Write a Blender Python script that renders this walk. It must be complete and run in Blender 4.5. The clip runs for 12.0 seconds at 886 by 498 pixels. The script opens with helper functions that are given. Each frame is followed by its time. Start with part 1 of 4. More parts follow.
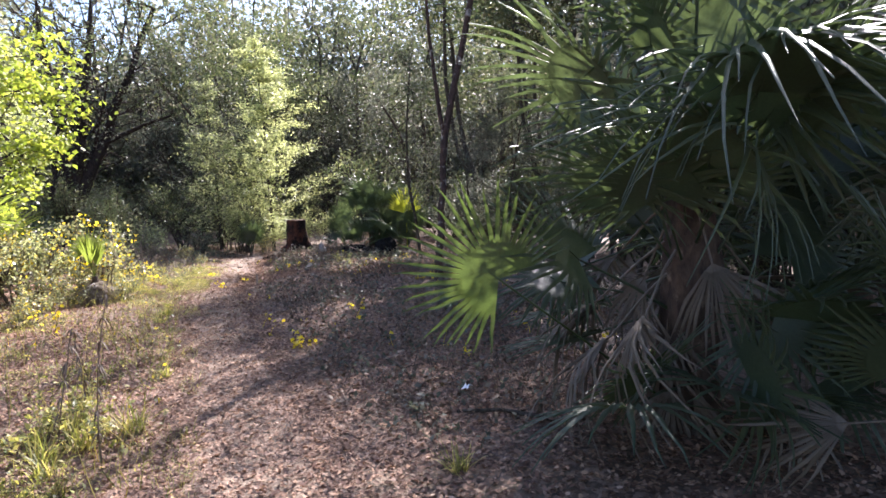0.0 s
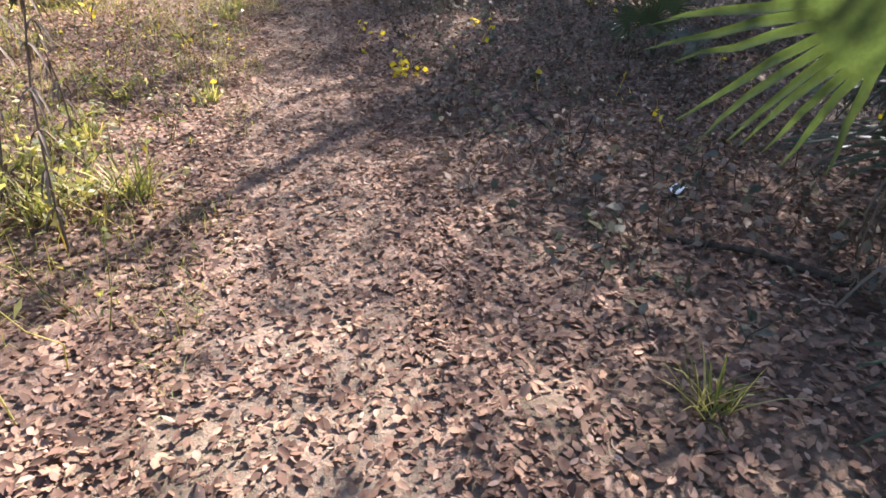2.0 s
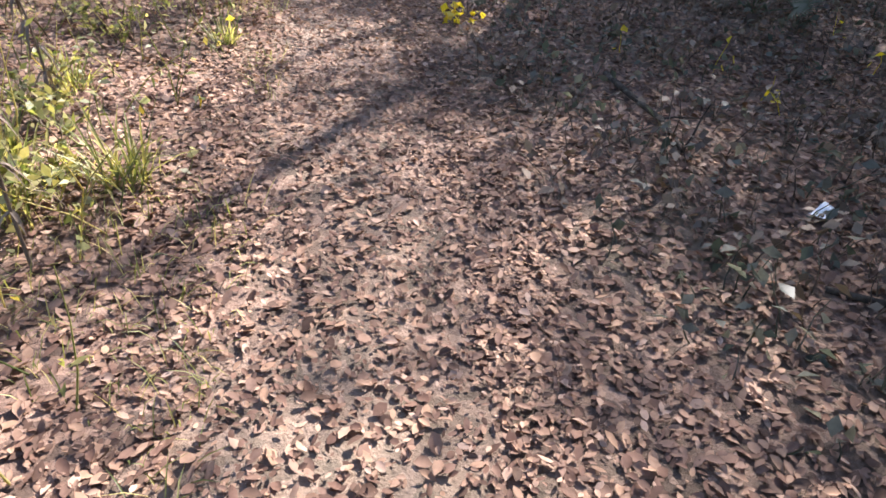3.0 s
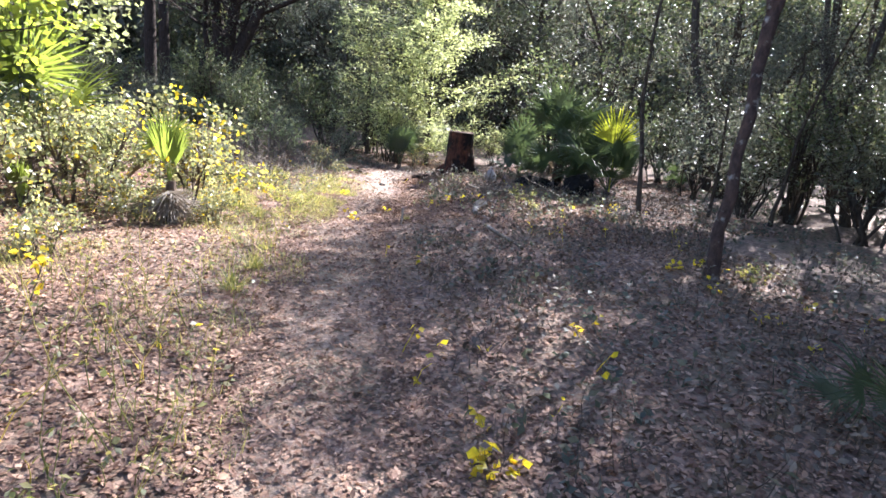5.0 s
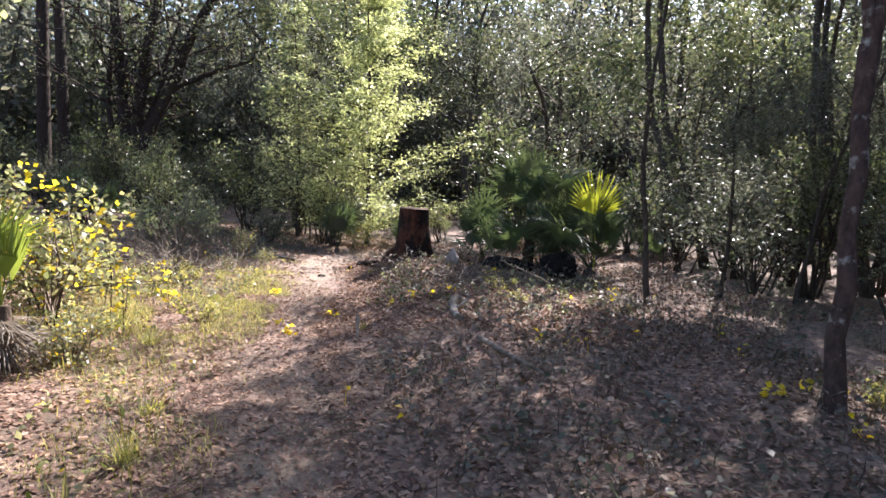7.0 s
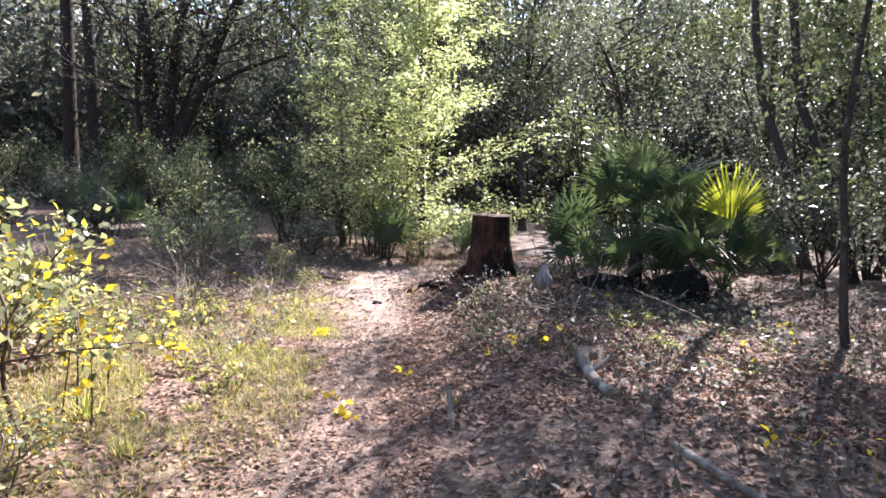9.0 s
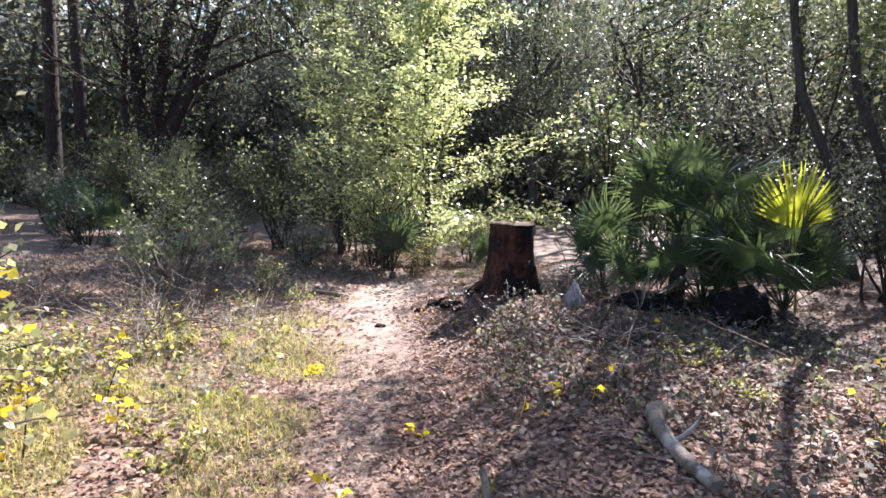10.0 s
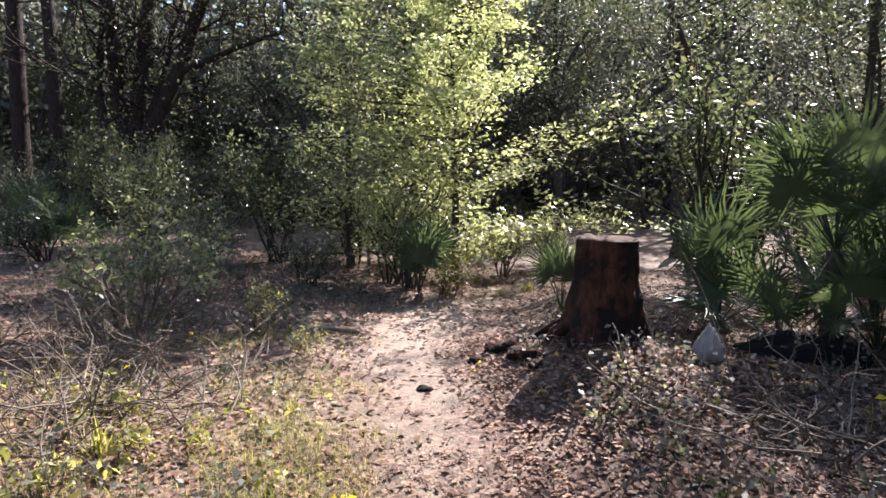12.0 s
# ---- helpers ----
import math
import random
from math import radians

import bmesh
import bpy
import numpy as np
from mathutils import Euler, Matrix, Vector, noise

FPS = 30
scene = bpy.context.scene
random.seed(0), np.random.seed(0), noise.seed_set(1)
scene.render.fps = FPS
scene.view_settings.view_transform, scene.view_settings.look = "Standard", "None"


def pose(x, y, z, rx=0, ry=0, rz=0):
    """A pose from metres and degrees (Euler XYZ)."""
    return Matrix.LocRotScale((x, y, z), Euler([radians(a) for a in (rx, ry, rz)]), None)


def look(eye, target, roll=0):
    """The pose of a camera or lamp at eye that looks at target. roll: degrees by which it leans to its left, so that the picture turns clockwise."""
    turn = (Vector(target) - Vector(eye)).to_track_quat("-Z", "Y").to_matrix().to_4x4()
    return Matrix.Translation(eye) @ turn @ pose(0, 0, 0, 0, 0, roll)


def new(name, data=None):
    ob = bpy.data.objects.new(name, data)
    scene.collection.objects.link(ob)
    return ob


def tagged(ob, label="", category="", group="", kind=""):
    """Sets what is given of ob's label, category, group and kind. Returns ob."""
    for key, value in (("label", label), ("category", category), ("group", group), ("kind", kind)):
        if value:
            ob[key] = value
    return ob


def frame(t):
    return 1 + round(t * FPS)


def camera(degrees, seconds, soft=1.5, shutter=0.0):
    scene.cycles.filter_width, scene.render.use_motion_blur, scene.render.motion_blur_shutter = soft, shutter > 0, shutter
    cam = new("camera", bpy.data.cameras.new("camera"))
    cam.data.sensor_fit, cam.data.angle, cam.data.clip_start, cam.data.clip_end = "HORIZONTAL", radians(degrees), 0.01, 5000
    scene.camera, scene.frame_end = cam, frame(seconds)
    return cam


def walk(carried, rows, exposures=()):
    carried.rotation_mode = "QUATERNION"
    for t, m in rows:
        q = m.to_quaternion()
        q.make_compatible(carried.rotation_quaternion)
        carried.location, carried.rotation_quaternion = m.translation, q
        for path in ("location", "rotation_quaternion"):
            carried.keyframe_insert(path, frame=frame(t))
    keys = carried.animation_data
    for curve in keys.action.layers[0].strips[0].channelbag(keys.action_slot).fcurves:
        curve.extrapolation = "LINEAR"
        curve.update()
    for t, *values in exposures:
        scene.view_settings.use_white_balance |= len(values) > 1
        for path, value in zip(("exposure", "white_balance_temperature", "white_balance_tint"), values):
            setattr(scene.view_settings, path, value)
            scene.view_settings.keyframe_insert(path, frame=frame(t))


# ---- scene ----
cam = camera(70.3, 12.0, 1.6)
METRES, EYE, TILT, LEAN, TURN = 13.4, 1.5, 0.0, 0.0, 6.7
ROWS = [
    (0.0, 0.0, 0.0, 0.0, -0.16, -4.61, 2.03),
    (0.5, -0.01, 0.0402, -0.0012, 1.61, -5.07, 1.79),
    (1.0, -0.0192, 0.0872, -0.0103, 5.86, -10.81, 1.02),
    (1.5, -0.0323, 0.1291, -0.022, 7.61, -20.51, -0.79),
    (2.0, -0.0401, 0.1654, -0.0286, 10.07, -29.27, -2.22),
    (2.5, -0.0557, 0.1906, -0.034, 11.5, -35.49, -4.24),
    (4.5, -0.0976, 0.315, -0.0156, 14.28, -25.8, -5.28),
    (5.0, -0.1092, 0.3455, -0.0039, 13.32, -12.44, -5.37),
    (5.5, -0.1194, 0.3842, -0.0037, 10.5, -6.24, -5.27),
    (6.0, -0.1386, 0.426, -0.0058, 7.91, -5.55, -4.22),
    (6.5, -0.1553, 0.4674, -0.0075, 6.83, -5.6, -3.49),
    (7.0, -0.177, 0.5078, -0.0071, 6.66, -5.45, -3.12),
    (7.5, -0.196, 0.55, -0.0081, 7.93, -5.48, -2.66),
    (9.5, -0.261, 0.7186, -0.0067, 10.04, -5.56, -1.85),
    (10.0, -0.2751, 0.7624, -0.0051, 9.93, -5.48, -1.73),
    (10.5, -0.296, 0.8015, -0.0063, 9.86, -5.64, -1.44),
    (11.0, -0.315, 0.8436, -0.0052, 9.75, -5.7, -1.47),
    (11.5, -0.3364, 0.8805, -0.004, 9.76, -5.71, -1.36),
    (12.0, -0.3492, 0.9236, -0.0041, 9.64, -5.61, -1.16),
]
walk(cam, [(t, pose(0, 0, EYE, TILT, LEAN, TURN) @ pose(METRES * x, METRES * y, METRES * z, 90 + pitch, roll, yaw)) for t, x, y, z, yaw, pitch, roll in ROWS],
     [(0.0, 2.1, 6050, 20), (0.5, 1.9, 6200, 19), (1.0, 2.15, 6250, 18), (1.5, 2.2, 6250, 17), (2.5, 2.1, 6300, 17), (4.5, 2.7, 5700, 15), (5.0, 2.5, 5750, 16), (5.5, 2.0, 6150, 17), (6.5, 2.0, 6200, 18), (7.5, 2.2, 6100, 18), (9.5, 2.3, 5900, 19), (11.0, 2.0, 5950, 19), (12.0, 1.85, 6150, 19)])

# ---- light ----
SUN_DIR = Vector((0.27, 0.963, 0.0)).normalized()
SUN_ELEVATION = radians(42)
world = bpy.data.worlds.new("sky")
scene.world = world
world.use_nodes = True
wn = world.node_tree
sky = wn.nodes.new("ShaderNodeTexSky")
sky.sky_type = "NISHITA"
sky.sun_disc = False
sky.sun_elevation = SUN_ELEVATION
sky.sun_rotation = math.atan2(SUN_DIR.x, SUN_DIR.y)
wn.nodes["Background"].inputs["Strength"].default_value = 0.085
wn.links.new(sky.outputs["Color"], wn.nodes["Background"].inputs["Color"])
sun = new("sun", bpy.data.lights.new("sun", "SUN"))
sun.data.energy = 5.0
sun.data.angle = radians(0.53)
sun.data.color = (1.0, 0.94, 0.85)
to_sun = SUN_DIR * math.cos(SUN_ELEVATION) + Vector((0, 0, math.sin(SUN_ELEVATION)))
sun.matrix_world = look(to_sun * 60, (0, 0, 0))


# ---- materials ----
def nodes_of(name):
    m = bpy.data.materials.new(name)
    m.use_nodes = True
    nt = m.node_tree
    return m, nt, nt.nodes["Principled BSDF"], nt.nodes["Material Output"]


def ramp(nt, fac, stops):
    r = nt.nodes.new("ShaderNodeValToRGB")
    while len(r.color_ramp.elements) < len(stops):
        r.color_ramp.elements.new(0.5)
    for e, (p, c) in zip(r.color_ramp.elements, stops):
        e.position, e.color = p, (*c, 1)
    nt.links.new(fac, r.inputs["Fac"])
    return r.outputs["Color"]


def tex_noise(nt, scale, detail=4, rough=0.6, stretch=None):
    n = nt.nodes.new("ShaderNodeTexNoise")
    n.inputs["Scale"].default_value = scale
    n.inputs["Detail"].default_value = detail
    n.inputs["Roughness"].default_value = rough
    co = nt.nodes.new("ShaderNodeTexCoord")
    if stretch:
        mp = nt.nodes.new("ShaderNodeMapping")
        mp.inputs["Scale"].default_value = stretch
        nt.links.new(co.outputs["Object"], mp.inputs["Vector"])
        nt.links.new(mp.outputs["Vector"], n.inputs["Vector"])
    else:
        nt.links.new(co.outputs["Object"], n.inputs["Vector"])
    return n.outputs["Fac"]


def mix(nt, fac, a, b, mode="MIX"):
    m = nt.nodes.new("ShaderNodeMix")
    m.data_type, m.blend_type = "RGBA", mode
    if isinstance(fac, float):
        m.inputs[0].default_value = fac
    else:
        nt.links.new(fac, m.inputs[0])
    for v, i in ((a, 6), (b, 7)):
        if isinstance(v, tuple):
            m.inputs[i].default_value = (*v, 1)
        else:
            nt.links.new(v, m.inputs[i])
    return m.outputs[2]


def bump(nt, bsdf, height, strength=0.5, distance=0.02):
    b = nt.nodes.new("ShaderNodeBump")
    b.inputs["Strength"].default_value = strength
    b.inputs["Distance"].default_value = distance
    nt.links.new(height, b.inputs["Height"])
    nt.links.new(b.outputs["Normal"], bsdf.inputs["Normal"])


def leaf_material(name, stops, rough=0.4, through_light=0.45, glow_tint=(1.0, 1.0, 0.55), spec=0.5):
    """Foliage: colour varies leaf by leaf, light passes through the blade."""
    m, nt, b, out = nodes_of(name)
    g = nt.nodes.new("ShaderNodeNewGeometry")
    col = ramp(nt, g.outputs["Random Per Island"], stops)
    spots = tex_noise(nt, 60, 3)
    col = mix(nt, 0.35, col, ramp(nt, spots, [(0.35, (0.55, 0.5, 0.4)), (0.65, (1.1, 1.1, 1.0))]), "MULTIPLY")
    nt.links.new(col, b.inputs["Base Color"])
    b.inputs["Roughness"].default_value = rough
    b.inputs["Specular IOR Level"].default_value = spec
    t = nt.nodes.new("ShaderNodeBsdfTranslucent")
    nt.links.new(mix(nt, 1.0, col, tuple(2.2 * c for c in glow_tint), "MULTIPLY"), t.inputs["Color"])
    mx = nt.nodes.new("ShaderNodeMixShader")
    mx.inputs[0].default_value = through_light
    nt.links.new(b.outputs[0], mx.inputs[1])
    nt.links.new(t.outputs[0], mx.inputs[2])
    nt.links.new(mx.outputs[0], out.inputs["Surface"])
    return m


def bark_material(name, dark, mid, pale, pale_at=0.75, stretch=(1, 1, 0.18), scale=26, depth=0.03, patches=5.5):
    m, nt, b, out = nodes_of(name)
    grain = tex_noise(nt, scale, 6, 0.65, stretch)
    patch = tex_noise(nt, patches, 5, 0.6)
    col = ramp(nt, grain, [(0.3, dark), (0.7, mid)])
    col = mix(nt, ramp(nt, patch, [(pale_at - 0.1, (0, 0, 0)), (pale_at, (1, 1, 1))]), col, pale)
    nt.links.new(col, b.inputs["Base Color"])
    b.inputs["Roughness"].default_value = 0.9
    b.inputs["Specular IOR Level"].default_value = 0.2
    bump(nt, b, grain, 0.9, depth)
    return m


OAK_LEAF = leaf_material("oak_leaf", [(0.0, (0.035, 0.05, 0.022)), (0.45, (0.078, 0.092, 0.045)), (0.75, (0.11, 0.118, 0.066)), (1.0, (0.17, 0.15, 0.085))], 0.42, 0.44, (0.88, 0.94, 0.72))
SILVER_LEAF = leaf_material("silver_grey_leaf", [(0.0, (0.05, 0.062, 0.04)), (0.6, (0.105, 0.115, 0.08)), (1.0, (0.2, 0.19, 0.14))], 0.36, 0.36, (0.95, 0.97, 0.85), 0.5)
DUSK_LEAF = leaf_material("grey_green_leaf", [(0.0, (0.05, 0.06, 0.043)), (0.6, (0.1, 0.106, 0.085)), (1.0, (0.17, 0.155, 0.125))], 0.5, 0.42, (0.92, 0.95, 0.82))
LIGHT_LEAF = leaf_material("light_green_leaf", [(0.0, (0.15, 0.17, 0.09)), (0.6, (0.27, 0.295, 0.165)), (1.0, (0.42, 0.43, 0.27))], 0.36, 0.57, (0.92, 0.92, 0.66))
YELLOW_LEAF = leaf_material("yellow_leaf", [(0.0, (0.1, 0.115, 0.06)), (0.55, (0.2, 0.205, 0.12)), (0.87, (0.34, 0.32, 0.2)), (0.93, (0.54, 0.42, 0.04)), (1.0, (0.58, 0.42, 0.03))], 0.36, 0.42, (0.95, 0.95, 0.7))
LIME_LEAF = leaf_material("lime_leaf", [(0.0, (0.16, 0.21, 0.04)), (0.7, (0.25, 0.3, 0.06)), (1.0, (0.34, 0.33, 0.07))], 0.45, 0.45)
MID_LEAF = leaf_material("pale_grey_leaf", [(0.0, (0.12, 0.135, 0.08)), (0.6, (0.2, 0.215, 0.13)), (1.0, (0.32, 0.31, 0.21))], 0.36, 0.5, (0.9, 0.95, 0.65))
GOLD_LEAF = leaf_material("gold_leaf", [(0.0, (0.5, 0.42, 0.04)), (1.0, (0.62, 0.46, 0.03))], 0.4, 0.5)
PALM_LEAF = leaf_material("palm_leaf", [(0.0, (0.035, 0.056, 0.038)), (1.0, (0.068, 0.09, 0.052))], 0.44, 0.36)
# Palm leaf lightened and yellowed: sunlight on these fans is put into the colour.
SUN_PALM = leaf_material("sunlit_palm_leaf", [(0.0, (0.1, 0.14, 0.04)), (1.0, (0.16, 0.19, 0.05))], 0.36, 0.5)
PATH_PALM = leaf_material("green_palm_leaf", [(0.0, (0.04, 0.065, 0.028)), (1.0, (0.066, 0.092, 0.036))], 0.33, 0.38)
YOUNG_PALM = leaf_material("young_palm_leaf", [(0.0, (0.2, 0.24, 0.03)), (1.0, (0.3, 0.3, 0.04))], 0.4, 0.6)
DEAD_PALM = leaf_material("dead_palm_leaf", [(0.0, (0.05, 0.038, 0.03)), (0.5, (0.12, 0.095, 0.072)), (1.0, (0.25, 0.21, 0.17))], 0.6, 0.2, (1, 0.9, 0.75))
GRASS = leaf_material("grass_blade", [(0.0, (0.08, 0.1, 0.03)), (0.45, (0.2, 0.205, 0.07)), (1.0, (0.48, 0.41, 0.19))], 0.5, 0.4)
LITTER = leaf_material("fallen_leaf", [(0.0, (0.085, 0.052, 0.038)), (0.35, (0.16, 0.09, 0.066)), (0.6, (0.24, 0.15, 0.112)), (0.85, (0.345, 0.216, 0.145)), (1.0, (0.43, 0.3, 0.235))], 0.72, 0.1, (1, 0.85, 0.6), 0.2)
DRY_STEM = leaf_material("dry_stem", [(0.0, (0.06, 0.04, 0.03)), (1.0, (0.2, 0.15, 0.11))], 0.7, 0.05)

DARK_BARK = bark_material("dark_bark", (0.025, 0.02, 0.016), (0.1, 0.08, 0.062), (0.2, 0.18, 0.15), 0.72)
PINE_BARK = bark_material("pine_bark", (0.014, 0.01, 0.009), (0.06, 0.042, 0.034), (0.1, 0.075, 0.06), 0.75, (1, 1, 0.3), 16)
LICHEN_BARK = bark_material("lichen_bark", (0.03, 0.02, 0.017), (0.11, 0.068, 0.053), (0.32, 0.29, 0.25), 0.66, (1, 1, 0.5), 18)
STUMP_BARK = bark_material("stump_bark", (0.02, 0.009, 0.006), (0.12, 0.046, 0.026), (0.014, 0.009, 0.007), 0.53, (1, 1, 0.12), 20, 0.07, 3.2)
CUT_WOOD = bark_material("cut_wood", (0.03, 0.018, 0.012), (0.1, 0.06, 0.04), (0.16, 0.11, 0.08), 0.7, (1, 1, 1), 14, 0.01)
BLACK_WOOD = bark_material("charred_wood", (0.006, 0.005, 0.005), (0.018, 0.015, 0.013), (0.04, 0.033, 0.028), 0.75, (1, 1, 1), 12, 0.05)
PALE_WOOD = bark_material("weathered_branch", (0.09, 0.07, 0.053), (0.22, 0.18, 0.14), (0.34, 0.3, 0.25), 0.64, (1, 1, 0.3), 20, 0.01)
PALE_BARK = bark_material("pale_torn_bark", (0.22, 0.19, 0.175), (0.36, 0.32, 0.3), (0.44, 0.4, 0.38), 0.7, (1, 1, 0.3), 18, 0.02)
PALM_TRUNK = bark_material("palm_trunk_fibre", (0.035, 0.025, 0.02), (0.13, 0.09, 0.065), (0.22, 0.17, 0.12), 0.7, (1, 1, 0.5), 14, 0.05)

PAPER, nt, b, out = nodes_of("scrap_paper")
nt.links.new(ramp(nt, tex_noise(nt, 30), [(0.3, (0.7, 0.74, 0.78)), (0.7, (0.85, 0.86, 0.86))]), b.inputs["Base Color"])
b.inputs["Roughness"].default_value = 0.4

GROUND, nt, b, out = nodes_of("forest_floor")
pa = nt.nodes.new("ShaderNodeAttribute")
pa.attribute_name = "trodden"
fine = tex_noise(nt, 34, 6, 0.7)
broad = tex_noise(nt, 1.1, 5, 0.6)
vor = nt.nodes.new("ShaderNodeTexVoronoi")
vor.inputs["Scale"].default_value = 24
co = nt.nodes.new("ShaderNodeTexCoord")
warp = mix(nt, 0.08, co.outputs["Object"], tex_noise(nt, 9, 3))
nt.links.new(warp, vor.inputs["Vector"])
litter = ramp(nt, vor.outputs["Color"], [(0.15, (0.085, 0.053, 0.038)), (0.5, (0.19, 0.12, 0.09)), (0.85, (0.34, 0.228, 0.17))])
litter = mix(nt, 0.7, litter, ramp(nt, fine, [(0.3, (0.35, 0.3, 0.28)), (0.65, (1.1, 1.05, 1.0))]), "MULTIPLY")
litter = mix(nt, ramp(nt, broad, [(0.4, (0, 0, 0)), (0.7, (0.5, 0.5, 0.5))]), litter, (0.11, 0.1, 0.05))
sand = mix(nt, 0.6, (0.36, 0.285, 0.22), ramp(nt, fine, [(0.3, (0.45, 0.38, 0.33)), (0.6, (1.1, 1.05, 1.0))]), "MULTIPLY")
# Shade on the bank is put into the ground colour as black soil.
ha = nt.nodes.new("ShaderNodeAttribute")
ha.attribute_name = "bank_shade"
bank_shade = ramp(nt, fine, [(0.3, (0.014, 0.009, 0.007)), (0.7, (0.06, 0.04, 0.03))])
nt.links.new(mix(nt, ha.outputs["Fac"], mix(nt, pa.outputs["Fac"], litter, sand), bank_shade), b.inputs["Base Color"])
b.inputs["Roughness"].default_value = 0.85
bump(nt, b, fine, 0.7, 0.03)


# ---- mesh tools ----
def quad_mesh(name, verts, faces, material, smooth=False):
    """One mesh from arrays of corners and four-cornered faces."""
    verts, faces = np.asarray(verts, float).reshape(-1, 3), np.asarray(faces, int).reshape(-1, 4)
    me = bpy.data.meshes.new(name)
    me.vertices.add(len(verts))
    me.vertices.foreach_set("co", verts.ravel())
    me.loops.add(faces.size)
    me.loops.foreach_set("vertex_index", faces.ravel())
    me.polygons.add(len(faces))
    me.polygons.foreach_set("loop_start", np.arange(0, faces.size, 4))
    if smooth:
        me.polygons.foreach_set("use_smooth", np.ones(len(faces), bool))
    me.update(calc_edges=True)
    me.materials.append(material)
    return me


class Geo:
    """Collects corners and faces of one mesh."""

    def __init__(self):
        self.v, self.f, self.n = [], [], 0

    def add(self, v, f):
        v = np.asarray(v, float).reshape(-1, 3)
        self.v.append(v)
        self.f.append(np.asarray(f, int).reshape(-1, 4) + self.n)
        self.n += len(v)

    def tube(self, pts, radii, sides=7, knobs=0.0, rng=None, cap=True):
        pts = np.asarray(pts, float)
        d = np.gradient(pts, axis=0)
        d /= np.linalg.norm(d, axis=1)[:, None] + 1e-9
        ref = np.array([1.0, 0, 0]) if abs(d[0][0]) < 0.8 else np.array([0, 1.0, 0])
        a = np.linspace(0, 2 * math.pi, sides, endpoint=False)
        rings = []
        for p, t, r in zip(pts, d, radii):
            u = np.cross(t, ref)
            u /= np.linalg.norm(u) + 1e-9
            w = np.cross(t, u)
            k = 1 + (knobs * rng.normal(size=sides) if knobs else 0)
            rings.append(p + (r * k * np.cos(a))[:, None] * u + (r * k * np.sin(a))[:, None] * w)
        n = len(pts)
        v = np.concatenate(rings)
        i, j = np.meshgrid(np.arange(n - 1), np.arange(sides), indexing="ij")
        j2 = (j + 1) % sides
        f = np.stack([i * sides + j, i * sides + j2, (i + 1) * sides + j2, (i + 1) * sides + j], -1).reshape(-1, 4)
        self.add(v, f)
        if cap:
            for base, p, flip in ((0, pts[0], True), ((n - 1) * sides, pts[-1], False)):
                k0 = self.n
                ring = v[base:base + sides]
                self.add(np.vstack([ring, p]), [])
                self.f.append(np.array([[k0 + q, k0 + (q + 1) % sides, k0 + (q + 2) % sides, k0 + sides] for q in range(0, sides - 1, 2)]))

    def leaves(self, centres, size, rng, ratio=0.5, flat=0.3, fold=0.25):
        """Folded, pointed blades round the given places. flat: how far they lie level."""
        c = np.asarray(centres, float)
        n = len(c)
        d = rng.normal(size=(n, 3))
        d[:, 2] *= 1 - flat
        d /= np.linalg.norm(d, axis=1)[:, None]
        up = rng.normal(size=(n, 3)) * (1 - flat) + np.array([0, 0, 1.0]) * (0.4 + 2 * flat)
        s = np.cross(d, up)
        s /= np.linalg.norm(s, axis=1)[:, None] + 1e-9
        nrm = np.cross(s, d)
        L = (size * rng.uniform(0.6, 1.35, n))[:, None]
        v = np.stack([c - d * L / 2, c + s * L * ratio / 2 + nrm * L * fold * 0.5 - d * L * 0.05, c + d * L / 2, c - s * L * ratio / 2 + nrm * L * fold * 0.5 - d * L * 0.05], 1)
        self.add(v.reshape(-1, 3), np.arange(4 * n).reshape(-1, 4))

    def ovals(self, centres, size, rng, ratio=0.5):
        """Curled oval leaves lying on the ground."""
        c = np.asarray(centres, float)
        n = len(c)
        a = rng.uniform(0, 6.2832, n)
        tilt = rng.normal(size=(n, 2)) * 0.28
        d = np.stack([np.cos(a), np.sin(a), tilt[:, 0]], -1)
        s = np.stack([-np.sin(a), np.cos(a), tilt[:, 1]], -1)
        L = (size * rng.uniform(0.55, 1.4, n))[:, None]
        w = L * ratio * rng.uniform(0.7, 1.2, n)[:, None] / 2
        up = np.array([0, 0, 1.0]) * L * rng.uniform(-0.12, 0.3, n)[:, None]
        v = np.stack([c - d * L / 2, c - d * L * 0.17 + s * w + up * 0.7, c + d * L * 0.2 + s * w * 0.95 + up * 0.8, c + d * L / 2 + up * 0.5,
                      c + d * L * 0.2 - s * w * 0.95 + up, c - d * L * 0.17 - s * w + up * 0.9], 1)
        k = 6 * np.arange(n)[:, None]
        self.add(v.reshape(-1, 3), np.concatenate([k + [0, 1, 2, 3], k + [0, 3, 4, 5]], 1).reshape(-1, 4))

    def blade(self, base, d, length, width, droop, segments=4, lift=(0, 0, 1)):
        """A long thin blade that tapers and droops, folded along its rib."""
        d, lift = Vector(d).normalized(), Vector(lift)
        s = d.cross(lift)
        s = s.normalized() if s.length > 1e-3 else Vector((1, 0, 0))
        up = s.cross(d)
        rows = []
        for k in range(segments + 1):
            q = k / segments
            p = Vector(base) + d * length * q - lift * (droop * length * q ** 2.2)
            w = width * (0.5 + 1.0 * q if q < 0.35 else 0.85 * (1.0 - ((q - 0.35) / 0.65) ** 1.6) + 0.03)
            rows += [p - s * w / 2 + up * w * 0.3, p, p + s * w / 2 + up * w * 0.3]
        f = []
        for k in range(segments):
            f += [[3 * k, 3 * k + 1, 3 * k + 4, 3 * k + 3], [3 * k + 1, 3 * k + 2, 3 * k + 5, 3 * k + 4]]
